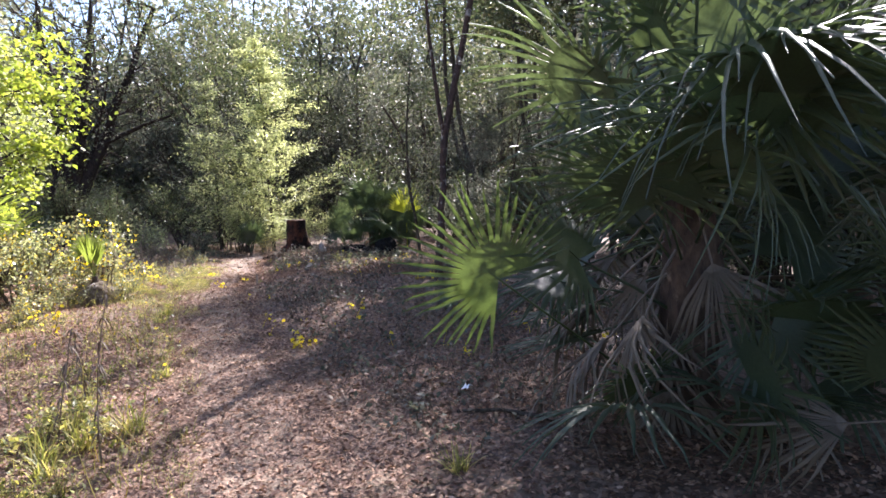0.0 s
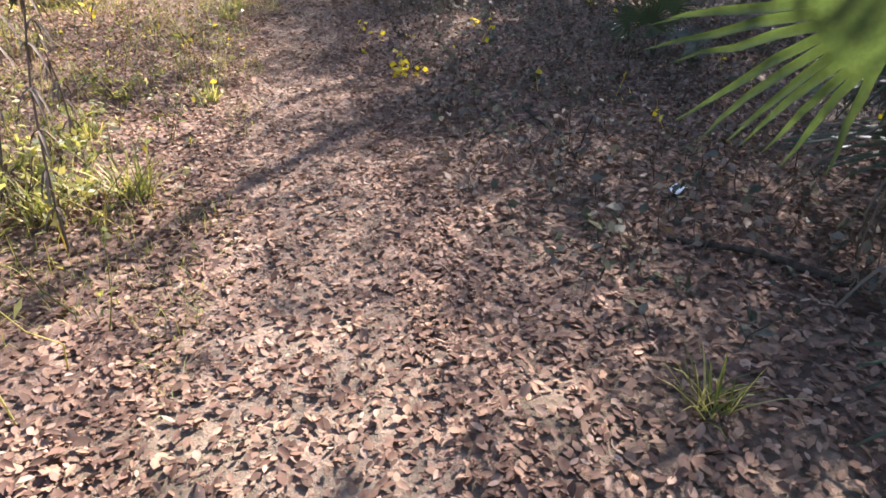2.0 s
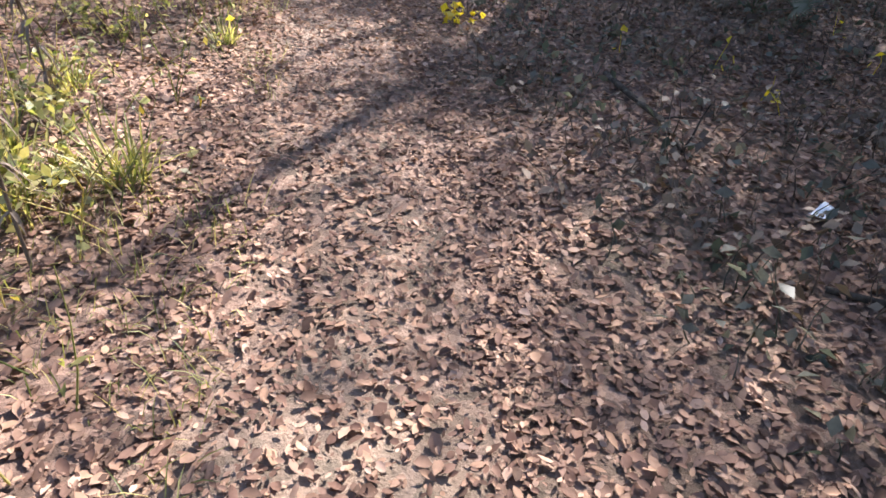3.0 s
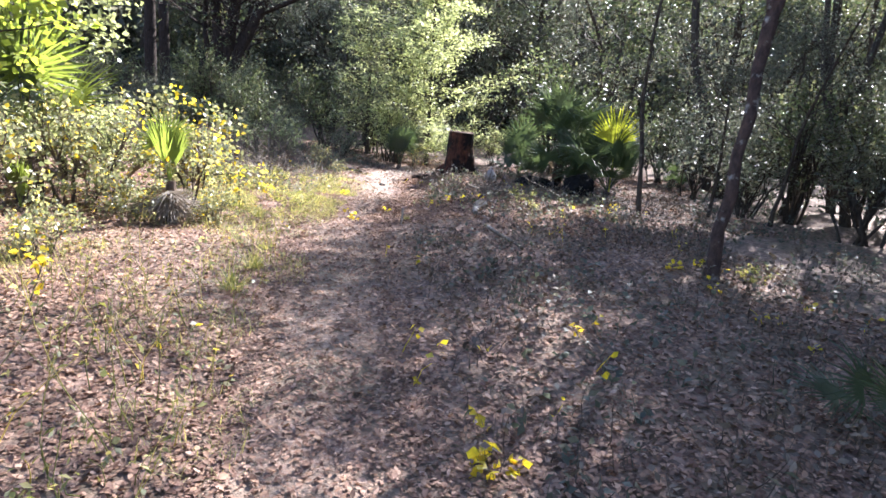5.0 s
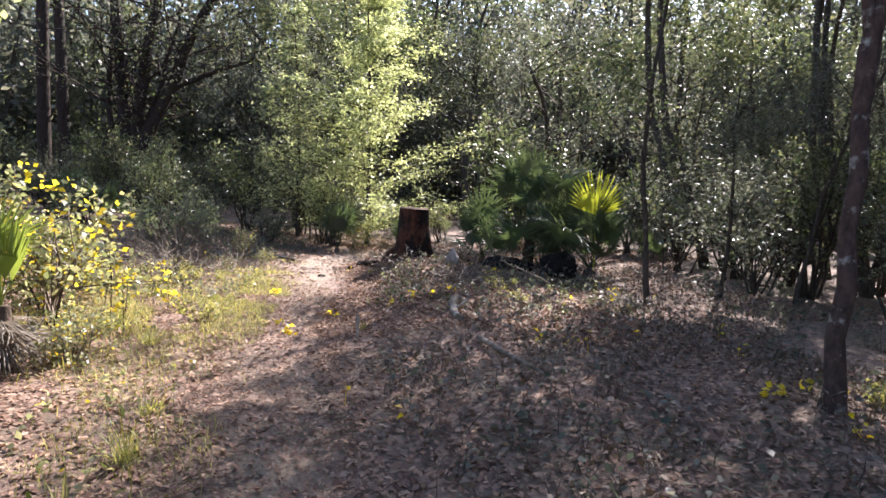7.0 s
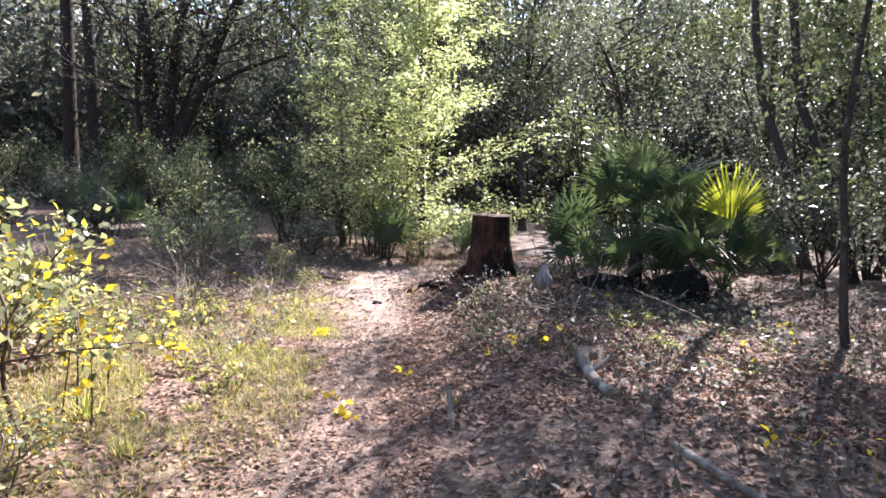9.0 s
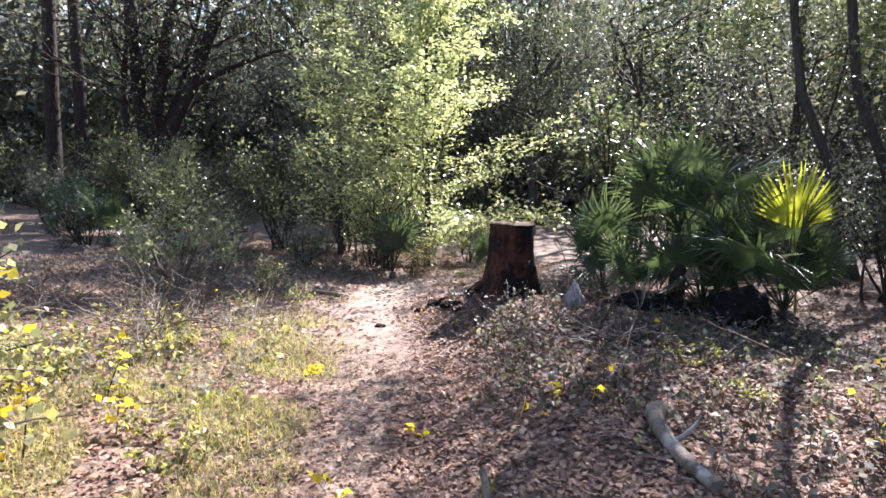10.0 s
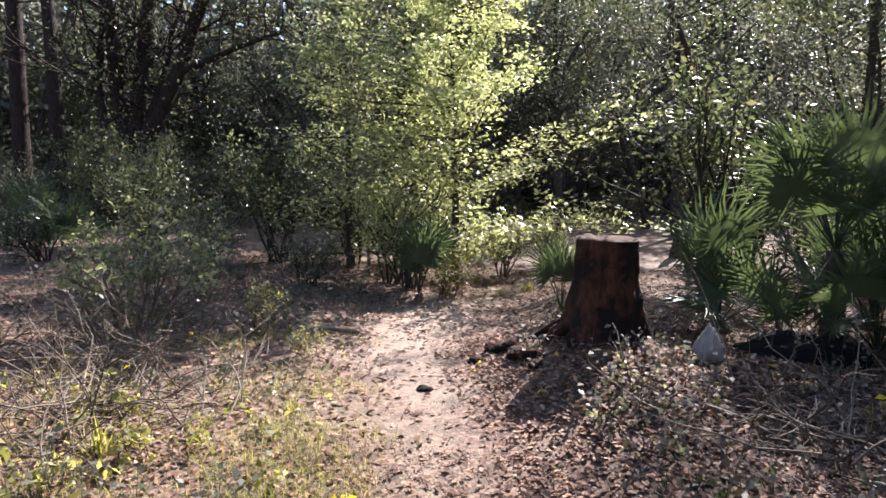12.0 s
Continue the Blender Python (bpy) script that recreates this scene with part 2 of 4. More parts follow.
        self.add([tuple(p) for p in rows], f)

    def mesh(self, name, material, smooth=False):
        return quad_mesh(name, np.concatenate(self.v), np.concatenate(self.f), material, smooth)


def thing(name, m, label, category, group="", kind=""):
    ob = new(name)
    ob.matrix_world = m
    return tagged(ob, label, category, group, kind)


def part(name, mesh, parent, label="", m=None):
    ob = new(name, mesh)
    ob.parent = parent
    if m is not None:
        ob.matrix_basis = m
    if label:
        tagged(ob, label)
    return ob


# ---- plan ----
PATH = [(-8, 1.6), (-3, 0.7), (0, 0.0), (2, -0.95), (3.3, -1.55), (4.5, -2.1), (6.5, -3.2), (9.9, -4.95), (11.5, -5.85), (13.5, -6.65), (15.6, -7.15), (17, -7.9), (19, -8.5), (21.5, -8.2), (23, -7.5), (26, -6.0), (32, -3.5), (45, 1.0)]
STUMP = (-6.25, 17.4)


def path_x(y):
    return np.interp(y, [p[0] for p in PATH], [p[1] for p in PATH])


def ground_z(x, y):
    x, y = np.asarray(x, float), np.asarray(y, float)
    off = x - path_x(y)
    z = -0.22 + 0.05 * np.clip((np.abs(off) - 0.4) / 0.8, 0, 1)
    bank = np.clip((off - 0.5) / 1.6, 0, 1)
    z = z + 0.2 * bank * bank * (3 - 2 * bank) * np.clip((y - 7) / 5, 0, 1)
    z = z + 0.2 * np.exp(-((x - STUMP[0]) ** 2 + (y - STUMP[1] + 0.2) ** 2) / 0.9)
    z = z + 0.1 * np.clip((-off - 1.5) / 5, 0, 1) + 0.012 * np.clip(np.hypot(x + 5, y - 12) - 14, 0, 60)
    far = np.clip((14 - np.hypot(x + 4, y - 10)) / 6, 0, 1)
    return z + 0.02 * (np.sin(x * 3.1 + y * 1.7) + np.sin(x * 1.3 - y * 2.9)) * (0.4 + 0.6 * (np.abs(off) > 0.5)) + 0.05 * np.sin(x * 0.6 + 1) * np.sin(y * 0.5) * (1 - far)


def bank_shade(x, y):
    """How much shade is painted on the bank below the stump and burnt logs."""
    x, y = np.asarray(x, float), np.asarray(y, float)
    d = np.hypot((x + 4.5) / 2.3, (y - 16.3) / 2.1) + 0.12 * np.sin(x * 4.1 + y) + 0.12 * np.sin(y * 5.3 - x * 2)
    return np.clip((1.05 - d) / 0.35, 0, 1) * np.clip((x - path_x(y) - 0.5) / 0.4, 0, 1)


def gz(x, y):
    return float(ground_z(x, y))


def build_ground():
    near_x, near_y = np.arange(-16, 8.01, 0.14), np.arange(-4, 30.01, 0.14)
    xs = np.concatenate([[-900, -300, -120, -70, -50, -40, -32, -26, -21, -18], near_x, [10, 13, 17, 22, 28, 36, 48, 70, 120, 300, 900]])
    ys = np.concatenate([[-900, -300, -100, -50, -30, -20, -14, -10, -7, -5.5], near_y, [32, 35, 39, 44, 50, 60, 80, 130, 300, 900]])
    X, Y = np.meshgrid(xs, ys)
    Z = ground_z(X, Y)
    n, k = len(ys), len(xs)
    i, j = np.meshgrid(np.arange(n - 1), np.arange(k - 1), indexing="ij")
    f = np.stack([i * k + j, i * k + j + 1, (i + 1) * k + j + 1, (i + 1) * k + j], -1).reshape(-1, 4)
    me = quad_mesh("ground", np.stack([X, Y, Z], -1), f, GROUND, True)
    off = np.abs(X - path_x(Y))
    wob = 0.15 * np.sin(Y * 2.3) + 0.12 * np.sin(Y * 5.1 + X * 2) + 0.1 * np.sin(X * 7 + Y * 3)
    far_bare = np.clip((Y - 15) / 3, 0, 1)
    t = np.clip((0.42 + wob + 0.35 * np.exp(-((Y - 18.2) / 2.2) ** 2) - off) / 0.45, 0, 1) * (0.3 + 0.45 * far_bare)
    a = me.attributes.new("trodden", "FLOAT", "POINT")
    a.data.foreach_set("value", t.ravel().astype(np.float32))
    a = me.attributes.new("bank_shade", "FLOAT", "POINT")
    a.data.foreach_set("value", bank_shade(X, Y).ravel().astype(np.float32))
    tagged(new("ground", me), "brown leaf-littered forest floor with a sandy footpath", "ground", kind="structure")


build_ground()


# ---- trees ----
def limb(rng, p, d, length, bend=0.25, segments=5, rise=0.1):
    """A crooked line from p along d."""
    pts = [np.array(p, float)]
    d = np.array(d, float)
    for _ in range(segments):
        d = d + rng.normal(size=3) * bend / segments ** 0.5 + np.array([0, 0, rise / segments])
        d /= np.linalg.norm(d)
        pts.append(pts[-1] + d * length / segments)
    return np.array(pts), d


def grow(geo, spots, rng, p, d, length, r, depth, fork=(2, 4), spread=0.7, rise=0.15, shrink=0.62, bend=0.3):
    """Branches that divide. spots collects the places where leaves sit."""
    pts, end = limb(rng, p, d, length, bend, (2, 3, 4, 4)[depth], rise)
    geo.tube(pts, np.linspace(r, r * 0.6, len(pts)), 6 if r > 0.05 else 3, cap=False)
    if depth == 0:
        spots.extend(pts[1:])
        return
    if depth == 1:
        spots.extend(pts[-2:])
    for _ in range(rng.integers(*fork) + 1):
        k = rng.uniform(0.45, 1.0)
        at = pts[min(len(pts) - 1, int(k * len(pts)))]
        nd = end + rng.normal(size=3) * spread
        nd[2] += 0.1
        nd /= np.linalg.norm(nd)
        grow(geo, spots, rng, at, nd, length * shrink * rng.uniform(0.75, 1.2), r * 0.55, depth - 1, fork, spread, rise, shrink, bend)


def leafy(geo, spots, rng, count, scatter, size, ratio=0.5, flat=0.25):
    spots = np.array(spots)
    c = spots[rng.integers(0, len(spots), count)] + rng.normal(size=(count, 3)) * scatter
    geo.leaves(c, size, rng, ratio, flat)


def hardwood(seed, height, radius, stems, leaves, leaf, bark, low=0.35, size=0.13, spread=0.7):
    rng = np.random.default_rng(seed)
    wood, crown, spots = Geo(), Geo(), []
    for s in range(stems):
        a = rng.uniform(0, 6.28)
        lean = 0.08 if stems == 1 else rng.uniform(0.15, 0.4)
        d = np.array([math.cos(a) * lean, math.sin(a) * lean, 1.0])
        d /= np.linalg.norm(d)
        pts, end = limb(rng, (0.1 * math.cos(a), 0.1 * math.sin(a), -0.25), d, height * 0.75, 0.34, 9, 0.1)
        radii = radius * np.linspace(1, 0.4, 10) * rng.uniform(0.7, 1.1)
        radii[0] *= 1.5
        wood.tube(pts, radii, 9, 0.05, rng, cap=False)
        for k in range(3, 10):
            if k / 10 < low:
                continue
            for _ in range(2):
                b = rng.uniform(0, 6.28)
                nd = np.array([math.cos(b), math.sin(b), rng.uniform(0.1, 0.9)])
                grow(wood, spots, rng, pts[k], nd / np.linalg.norm(nd), height * rng.uniform(0.13, 0.22), radii[k] * 0.45, 2, (2, 3), spread)
    leafy(crown, spots, rng, leaves, height * 0.022, size)
    return wood.mesh("trunk", bark, True), crown.mesh("crown", leaf)


def tree(name, meshes, m, label, group=""):
    t = thing(name, m, label, "tree", group)
    part("trunk", meshes[0], t)
    part("crown", meshes[1], t)
    return t


def stand(x, y, turn=0.0, scale=1.0, sink=0.05):
    return Matrix.Translation((x, y, gz(x, y) - sink)) @ Matrix.Rotation(turn, 4, "Z") @ Matrix.Scale(scale, 4)


# ---- the wood around the clearing ----
FOREST = [
    hardwood(11, 11.0, 0.13, 1, 6200, DUSK_LEAF, DARK_BARK, 0.2, 0.112),
    hardwood(12, 10.0, 0.09, 3, 6200, OAK_LEAF, DARK_BARK, 0.25, 0.11),
    hardwood(13, 13.0, 0.17, 1, 6200, OAK_LEAF, DARK_BARK, 0.3, 0.125),
    hardwood(14, 9.0, 0.07, 4, 6200, DUSK_LEAF, DARK_BARK, 0.15, 0.104),
    hardwood(15, 14.0, 0.115, 1, 6000, OAK_LEAF, DARK_BARK, 0.58, 0.14),
    hardwood(16, 10.0, 0.1, 1, 12000, DUSK_LEAF, DARK_BARK, 0.25, 0.085),
    hardwood(17, 9.0, 0.08, 2, 5200, OAK_LEAF, DARK_BARK, 0.3, 0.11),
]
FOREST_LABEL = [
    "slender dark-barked tree with fine grey-green leaves",
    "three-stemmed dark tree with glossy green leaves",
    "tall straight hardwood tree in the shaded wood",
    "thicket tree with four thin crooked dark stems",
    "tall dark trunk bare below a high crown",
    "slim shade tree with fine glossy grey-green leaves",
    "two-stemmed tree with sunlit yellow-green leaves",
]
FOREST_SIZE = [(11.0, 2.6), (10.0, 3.2), (13.0, 3.0), (9.0, 3.2), (14.0, 2.6), (10.0, 2.5), (9.0, 2.8)]
# places that the sun reaches past the trees
SUNNY = [(-6.5, 14, 0, 1.6), (-7.6, 12.4, 0, 1.5), (-7.8, 10.6, 1.2, 1.4), (-8.8, 22.3, 4.5, 2.0), (-9.0, 22.3, 2.2, 2.3), (-9.0, 22.5, 6.2, 1.5), (-3.1, 17.5, 1.2, 0.6), (-2.0, 3.6, 0, 1.3), (-3.4, 5.8, 0, 1.1), (-4.6, 7.6, 0, 0.8), (-8.2, 17.4, 0, 1.0), (-6.2, 16.6, 0.4, 0.5), (-4.6, 14.2, 0, 0.5), (1.0, 16.0, 1.5, 1.5), (2.5, 18.0, 1.5, 1.5), (0.0, 19.0, 1.5, 1.0), (3.0, 13.5, 1.5, 1.2), (-0.5, 3.9, 1.0, 0.7), (-4.1, 18.2, 1.5, 0.9), (-3.2, 15.0, 0.0, 0.8), (-6.5, 22.0, 0.0, 1.2), (-5.6, 26.0, 0.0, 1.2), (-1.4, 3.8, 0.0, 1.8)]
CREEP = Vector((SUN_DIR.x, SUN_DIR.y)) / math.tan(SUN_ELEVATION)


def shades_sunny(x, y, h, r):
    for sx, sy, sz, sr in SUNNY:
        for zc in (0.45 * h, 0.6 * h, 0.8 * h):
            if math.hypot(x - CREEP.x * (zc - sz) - sx, y - CREEP.y * (zc - sz) - sy) < 0.8 * r + sr:
                return True
    return False


rng = np.random.default_rng(5)
taken = [(-1.4, 11.28, 2.0), (-9.0, 22.5, 3.0), (-23.2, 26.2, 1.5), (-20, 27, 2.0), (-2.4, 15.2, 1.2), (-4, 18, 2.2)]


def try_tree(kind, x, y, gap):
    h, r = FOREST_SIZE[kind]
    s = rng.uniform(0.8, 1.15)
    clear = 3.4 if y < 26 else 1.6
    if abs(x - path_x(y)) < clear or (-13 < x < -5 and 2 < y < 19.5) or (-24 < x < -9 and y < 27.5 and y > 10) or (-5 < x < 0 and y < 22):
        return False
    if any(math.hypot(x - a, y - b) < gap * 0.5 + c * 0.6 for a, b, c in taken) or shades_sunny(x, y, h * s, r * s):
        return False
    taken.append((x, y, gap))
    if -31 < x < -15.5 and 24 < y < 35:    # the open wood round the oak
        return True
    tree("forest_tree", FOREST[kind], stand(x, y, rng.uniform(0, 6.28), s), FOREST_LABEL[kind], "trees of the wood")
    return True


made = 0
for _ in range(4000):
    if made >= 40:
        break
    x, y = rng.uniform(-34, 14), rng.uniform(19, 40)
    made += try_tree(int(rng.integers(0, 4)), x, y, 3.0)
made = 0
for _ in range(3000):
    if made >= 12:
        break
    x, y = rng.uniform(0.5, 11), rng.uniform(7, 22)
    made += try_tree(int(rng.choice([5, 1, 5])), x, y, 2.4)
made = 0
for _ in range(2000):
    if made >= 7:
        break
    x, y = rng.uniform(-24, -12), rng.uniform(-8, 9)
    made += try_tree(int(rng.integers(0, 4)), x, y, 3.0)
made = 0
for _ in range(2000):
    if made >= 6:
        break
    x, y = rng.uniform(-8, 12), rng.uniform(-16, -3)
    made += try_tree(int(rng.integers(0, 4)), x, y, 3.0)


# Trees added by hand; many have high unseen crowns placed to shade the ground.
for kind, x, y, s in ((0, -4.9, 29.0, 0.85), (2, -11.0, 35.0, 1.15), (2, -14.5, 36.5, 1.2), (2, -8.4, 36.0, 1.15), (2, -18.0, 38.0, 1.2), (4, 1.3, 17.6, 0.8), (4, 1.8, 14.8, 0.72), (4, 1.7, 20.6, 0.9), (4, 2.5, 15.4, 0.78), (4, -11.6, 26.6, 0.85), (4, 3.6, 24.0, 0.9), (4, 5.6, 25.5, 1.1), (4, 4.8, 22.4, 1.0), (6, -31.0, 36.0, 1.0), (6, -27.5, 38.0, 1.1), (6, -35.0, 39.0, 1.0), (5, 1.9, 9.9, 0.56), (5, 2.3, 8.6, 0.52), (4, 2.7, 10.6, 0.6), (4, -13.6, 29.0, 0.85), (4, -15.8, 28.4, 0.9), (5, 2.7, 7.4, 0.5), (4, 1.2, 17.4, 0.76), (5, 2.9, 11.2, 0.62), (5, 4.0, 14.8, 0.85), (5, 3.3, 8.8, 0.75), (3, 4.9, 7.4, 0.85), (4, 0.2, 18.6, 0.8),
                      (4, -0.9, 22.4, 1.15), (4, 2.4, 17.2, 0.75), (4, -0.6, 20.4, 0.98), (4, 5.2, 14.0, 0.9), (4, 5.4, 16.6, 1.0), (4, 4.4, 12.4, 0.75), (5, -0.2, 16.2, 0.5), (4, -1.6, 28.8, 0.7), (4, 0.6, 27.2, 0.68), (2, -4.5, 33.0, 1.0), (2, -1.0, 30.0, 1.05), (0, -8.0, 31.0, 1.0)):
    tree("forest_tree", FOREST[kind], stand(x, y, x * 3, s), FOREST_LABEL[kind], "trees of the wood")


def far_woods():
    """The wood beyond, all round: stems and leaf clumps too far to count."""
    rng = np.random.default_rng(8)
    leaf, stem = Geo(), Geo()
    for _ in range(560):
        a = rng.uniform(-0.95, 1.1) if rng.random() < 0.86 else rng.uniform(-3.14, 3.14)
        d = rng.uniform(34, 58)
        x, y = -5 - math.sin(a) * d, 10 + math.cos(a) * d
        h = rng.uniform(11, 21) * (0.6 if -40 < x < -24 and rng.random() < 0.6 else 1.0)
        z = gz(x, y)
        pts, _ = limb(rng, (x, y, z - 0.3), (0, 0, 1), h, 0.2, 6)
        stem.tube(pts, np.linspace(0.15, 0.04, 7) * rng.uniform(0.6, 1.6), 5, cap=False)
        n = 270
        k = rng.random(n) ** 0.7
        c = np.stack([x + rng.normal(size=n) * 1.5, y + rng.normal(size=n) * 1.5, z + k * h + rng.normal(size=n) * 0.3], -1)
        leaf.leaves(c, 0.48, rng, 0.6, 0.2)
        n = 90
        c = np.stack([x + rng.normal(size=n) * 2.2, y + rng.normal(size=n) * 2.2, z + rng.random(n) ** 1.5 * 4.5], -1)
        leaf.leaves(c, 0.36, rng, 0.6, 0.2)
    for _ in range(420):
        a, d = rng.uniform(-1.1, 1.2), rng.uniform(58, 84)
        x, y, h = -5 - math.sin(a) * d, 10 + math.cos(a) * d, rng.uniform(9, 17)
        z = gz(x, y)
        n = 150
        c = np.stack([x + rng.normal(size=n) * 2.2, y + rng.normal(size=n) * 2.2, z + rng.random(n) * h], -1)
        leaf.leaves(c, 1.0, rng, 0.65, 0.2)
    tagged(new("far_woods", leaf.mesh("far_woods", DUSK_LEAF)), "dense grey-green wood in the distance", "woods", kind="stuff")
    tagged(new("far_stems", stem.mesh("far_stems", DARK_BARK)), "dark distant tree stems", "woods", kind="stuff")


far_woods()


# ---- shrubs ----
def shrub(seed, height, width, leaves, leaf, bark=DARK_BARK, size=0.07, stems=9, ratio=0.5):
    rng = np.random.default_rng(seed)
    wood, crown, spots = Geo(), Geo(), []
    for s in range(stems):
        a = rng.uniform(0, 6.28)
        d = np.array([math.cos(a) * width / height * 0.7, math.sin(a) * width / height * 0.7, 1.0])
        grow(wood, spots, rng, (rng.normal() * 0.1, rng.normal() * 0.1, -0.1), d / np.linalg.norm(d), height * rng.uniform(0.45, 0.7), 0.016 * height, 2, (2, 3), 0.6, 0.2)
    leafy(crown, spots, rng, leaves, height * 0.05, size, ratio)
    return wood.mesh("branchwork", bark, True), crown.mesh("foliage", leaf)


def bush(name, meshes, m, label, group=""):
    t = thing(name, m, label, "shrub", group)
    part("branchwork", meshes[0], t)
    part("foliage", meshes[1], t)
    return t


SHRUBS = [
    (shrub(21, 1.9, 1.1, 2200, SILVER_LEAF, size=0.075), "grey-green leafy shrub in the undergrowth"),
    (shrub(22, 2.6, 1.3, 2600, OAK_LEAF, size=0.09), "tall dark green shrub at the wood's edge"),
    (shrub(23, 1.3, 1.0, 1400, SILVER_LEAF, size=0.075), "low sparse shrub with small pale leaves"),
]
made = 0
spots_taken = []
for _ in range(6000):
    if made >= 85:
        break
    x, y = rng.uniform(-30, 12), rng.uniform(10, 36)
    if abs(x - path_x(y)) < (2.2 if y < 25 else 1.2) or (-12 < x < 1.5 and y < 19.5) or (x > -5 and x < 1 and y < 21) or (-16 < x < -9 and y < 24.5):
        continue
    if any(math.hypot(x - a, y - b) < 1.3 for a, b in spots_taken) or math.hypot(x + 4, y - 18) < 2 or math.hypot(x + 9, y - 22.5) < 1.5:
        continue
    spots_taken.append((x, y))
    k = int(rng.integers(0, 3))
    bush("undergrowth_shrub", SHRUBS[k][0], stand(x, y, rng.uniform(0, 6.28), rng.uniform(0.75, 1.25)), SHRUBS[k][1], "undergrowth shrubs")
    made += 1


# ---- single trees ----
def mottled_tree():
    """The leaning tree beside the path, forked above head height."""
    rng = np.random.default_rng(31)
    t = thing("mottled_tree", Matrix.Translation((-1.42, 11.28, gz(-1.42, 11.28))), "thin leaning tree with lichen-spotted reddish bark", "tree")
    wood, crown, spots = Geo(), Geo(), []
    line = [(0, 0, -0.15), (0.01, 0.0, 0.15), (0.0, 0.08, 0.5), (0.06, 0.14, 0.85), (0.05, 0.22, 1.25), (0.11, 0.3, 1.65), (0.1, 0.38, 2.1), (0.14, 0.46, 2.6)]
    wood.tube(line, [0.105, 0.078, 0.064, 0.068, 0.058, 0.062, 0.057, 0.076], 10, 0.06, rng, cap=False)
    right, e1 = limb(rng, line[-1], (0.2, 0.14, 1), 7.2, 0.1, 8, 0)
    left, e2 = limb(rng, line[-1], (-0.12, 0.05, 1), 3.6, 0.12, 8)
    wood.tube(right, np.linspace(0.064, 0.04, 9), 8, 0.05, rng, cap=False)
    wood.tube(left, np.linspace(0.042, 0.02, 9), 7, 0.05, rng, cap=False)
    for pts in (right, left):
        for k in range(6, 9):
            for _ in range(2):
                b = rng.uniform(0, 6.28)
                nd = np.array([math.cos(b), math.sin(b), rng.uniform(0.2, 0.9)])
                grow(wood, spots, rng, pts[k], nd / np.linalg.norm(nd), rng.uniform(0.8, 1.4), 0.018, 2)
    leafy(crown, spots, rng, 500, 0.14, 0.08)
    part("trunk", wood.mesh("trunk", LICHEN_BARK, True), t)
    part("crown", crown.mesh("crown", OAK_LEAF), t)


mottled_tree()


def sapling(name, x, y, height, seed, leaf, count, label, r=0.045, first=3, bark=DARK_BARK):
    rng = np.random.default_rng(seed)
    t = thing(name, stand(x, y), label, "tree")
    wood, crown, spots = Geo(), Geo(), []
    pts, _ = limb(rng, (0, 0, -0.1), (-0.05, 0.03, 1), height, 0.22, 12)
    wood.tube(pts, np.linspace(r, r * 0.3, 13), 7, 0.05, rng, cap=False)
    for k in range(first, 13):
        for _ in range(2 if first < 5 else 4):
            b = rng.uniform(0, 6.28)
            nd = np.array([math.cos(b), math.sin(b), rng.uniform(0.1, 0.7)])
            grow(wood, spots, rng, pts[k], nd / np.linalg.norm(nd), rng.uniform(0.4, 0.8), 0.009, 1)
    leafy(crown, spots, rng, count, 0.13, 0.07)
    part("trunk", wood.mesh("trunk", bark, True), t)
    part("crown", crown.mesh("crown", leaf), t)


sapling("sapling", -2.32, 15.25, 5.0, 41, OAK_LEAF, 2600, "thin crooked sapling with sparse green leaves")
sapling("sapling", -1.2, 16.4, 3.2, 42, DUSK_LEAF, 1800, "slight upright sapling with small grey leaves", 0.035)
sapling("sapling", -10.6, 22.4, 4.6, 43, DUSK_LEAF, 2600, "thin pale-stemmed sapling at the thicket's edge", 0.03, 3, PALE_WOOD)


def layered_tree(x, y, height, spread, leaf, count, seed, label):
    """A young tree beyond the stump, its twigs in level sprays."""
    rng = np.random.default_rng(seed)
    t = thing("young_tree", stand(x, y), label, "tree")
    wood, crown, spots = Geo(), Geo(), []
    pts, _ = limb(rng, (0, 0, -0.1), (-0.02, 0, 1), height, 0.1, 14)
    wood.tube(pts, np.linspace(0.075, 0.012, 15), 8, 0.04, rng, cap=False)
    for k in range(1, 15):
        z = pts[k][2]
        reach = spread * max(0.16, 1 - (z / (height + 0.2)) ** 1.3) * (0.85 if z < 1.2 else 1.0)
        for _ in range(3 + int(4.5 * reach / spread)):
            b = rng.uniform(0, 6.28)
            nd = np.array([math.cos(b), math.sin(b), rng.uniform(0.0, 0.5)])
            line, end = limb(rng, pts[k], nd / np.linalg.norm(nd), reach * rng.uniform(0.6, 1.12), 0.2, 6, 0.05)
            wood.tube(line, np.linspace(0.018, 0.005, 7), 4, cap=False)
            for q in range(1, 7):
                for _ in range(3):
                    sd = end + rng.normal(size=3) * np.array([0.9, 0.9, 0.32])
                    tw, _ = limb(rng, line[q], sd / np.linalg.norm(sd), rng.uniform(0.25, 0.55) * min(1, reach), 0.2, 3)
                    spots.extend(tw)
    leafy(crown, spots, rng, count, np.array([0.1, 0.1, 0.07]), 0.095, 0.55, 0.5)
    part("trunk", wood.mesh("trunk", DARK_BARK, True), t)
    part("crown", crown.mesh("crown", leaf), t)


layered_tree(-9.0, 22.6, 7.6, 4.0, LIGHT_LEAF, 24000, 51, "young tree with sunlit yellow-green leaves in layered sprays")
layered_tree(-11.2, 22.9, 6.2, 2.4, MID_LEAF, 7000, 52, "young tree with pale grey-green leaves at the thicket")


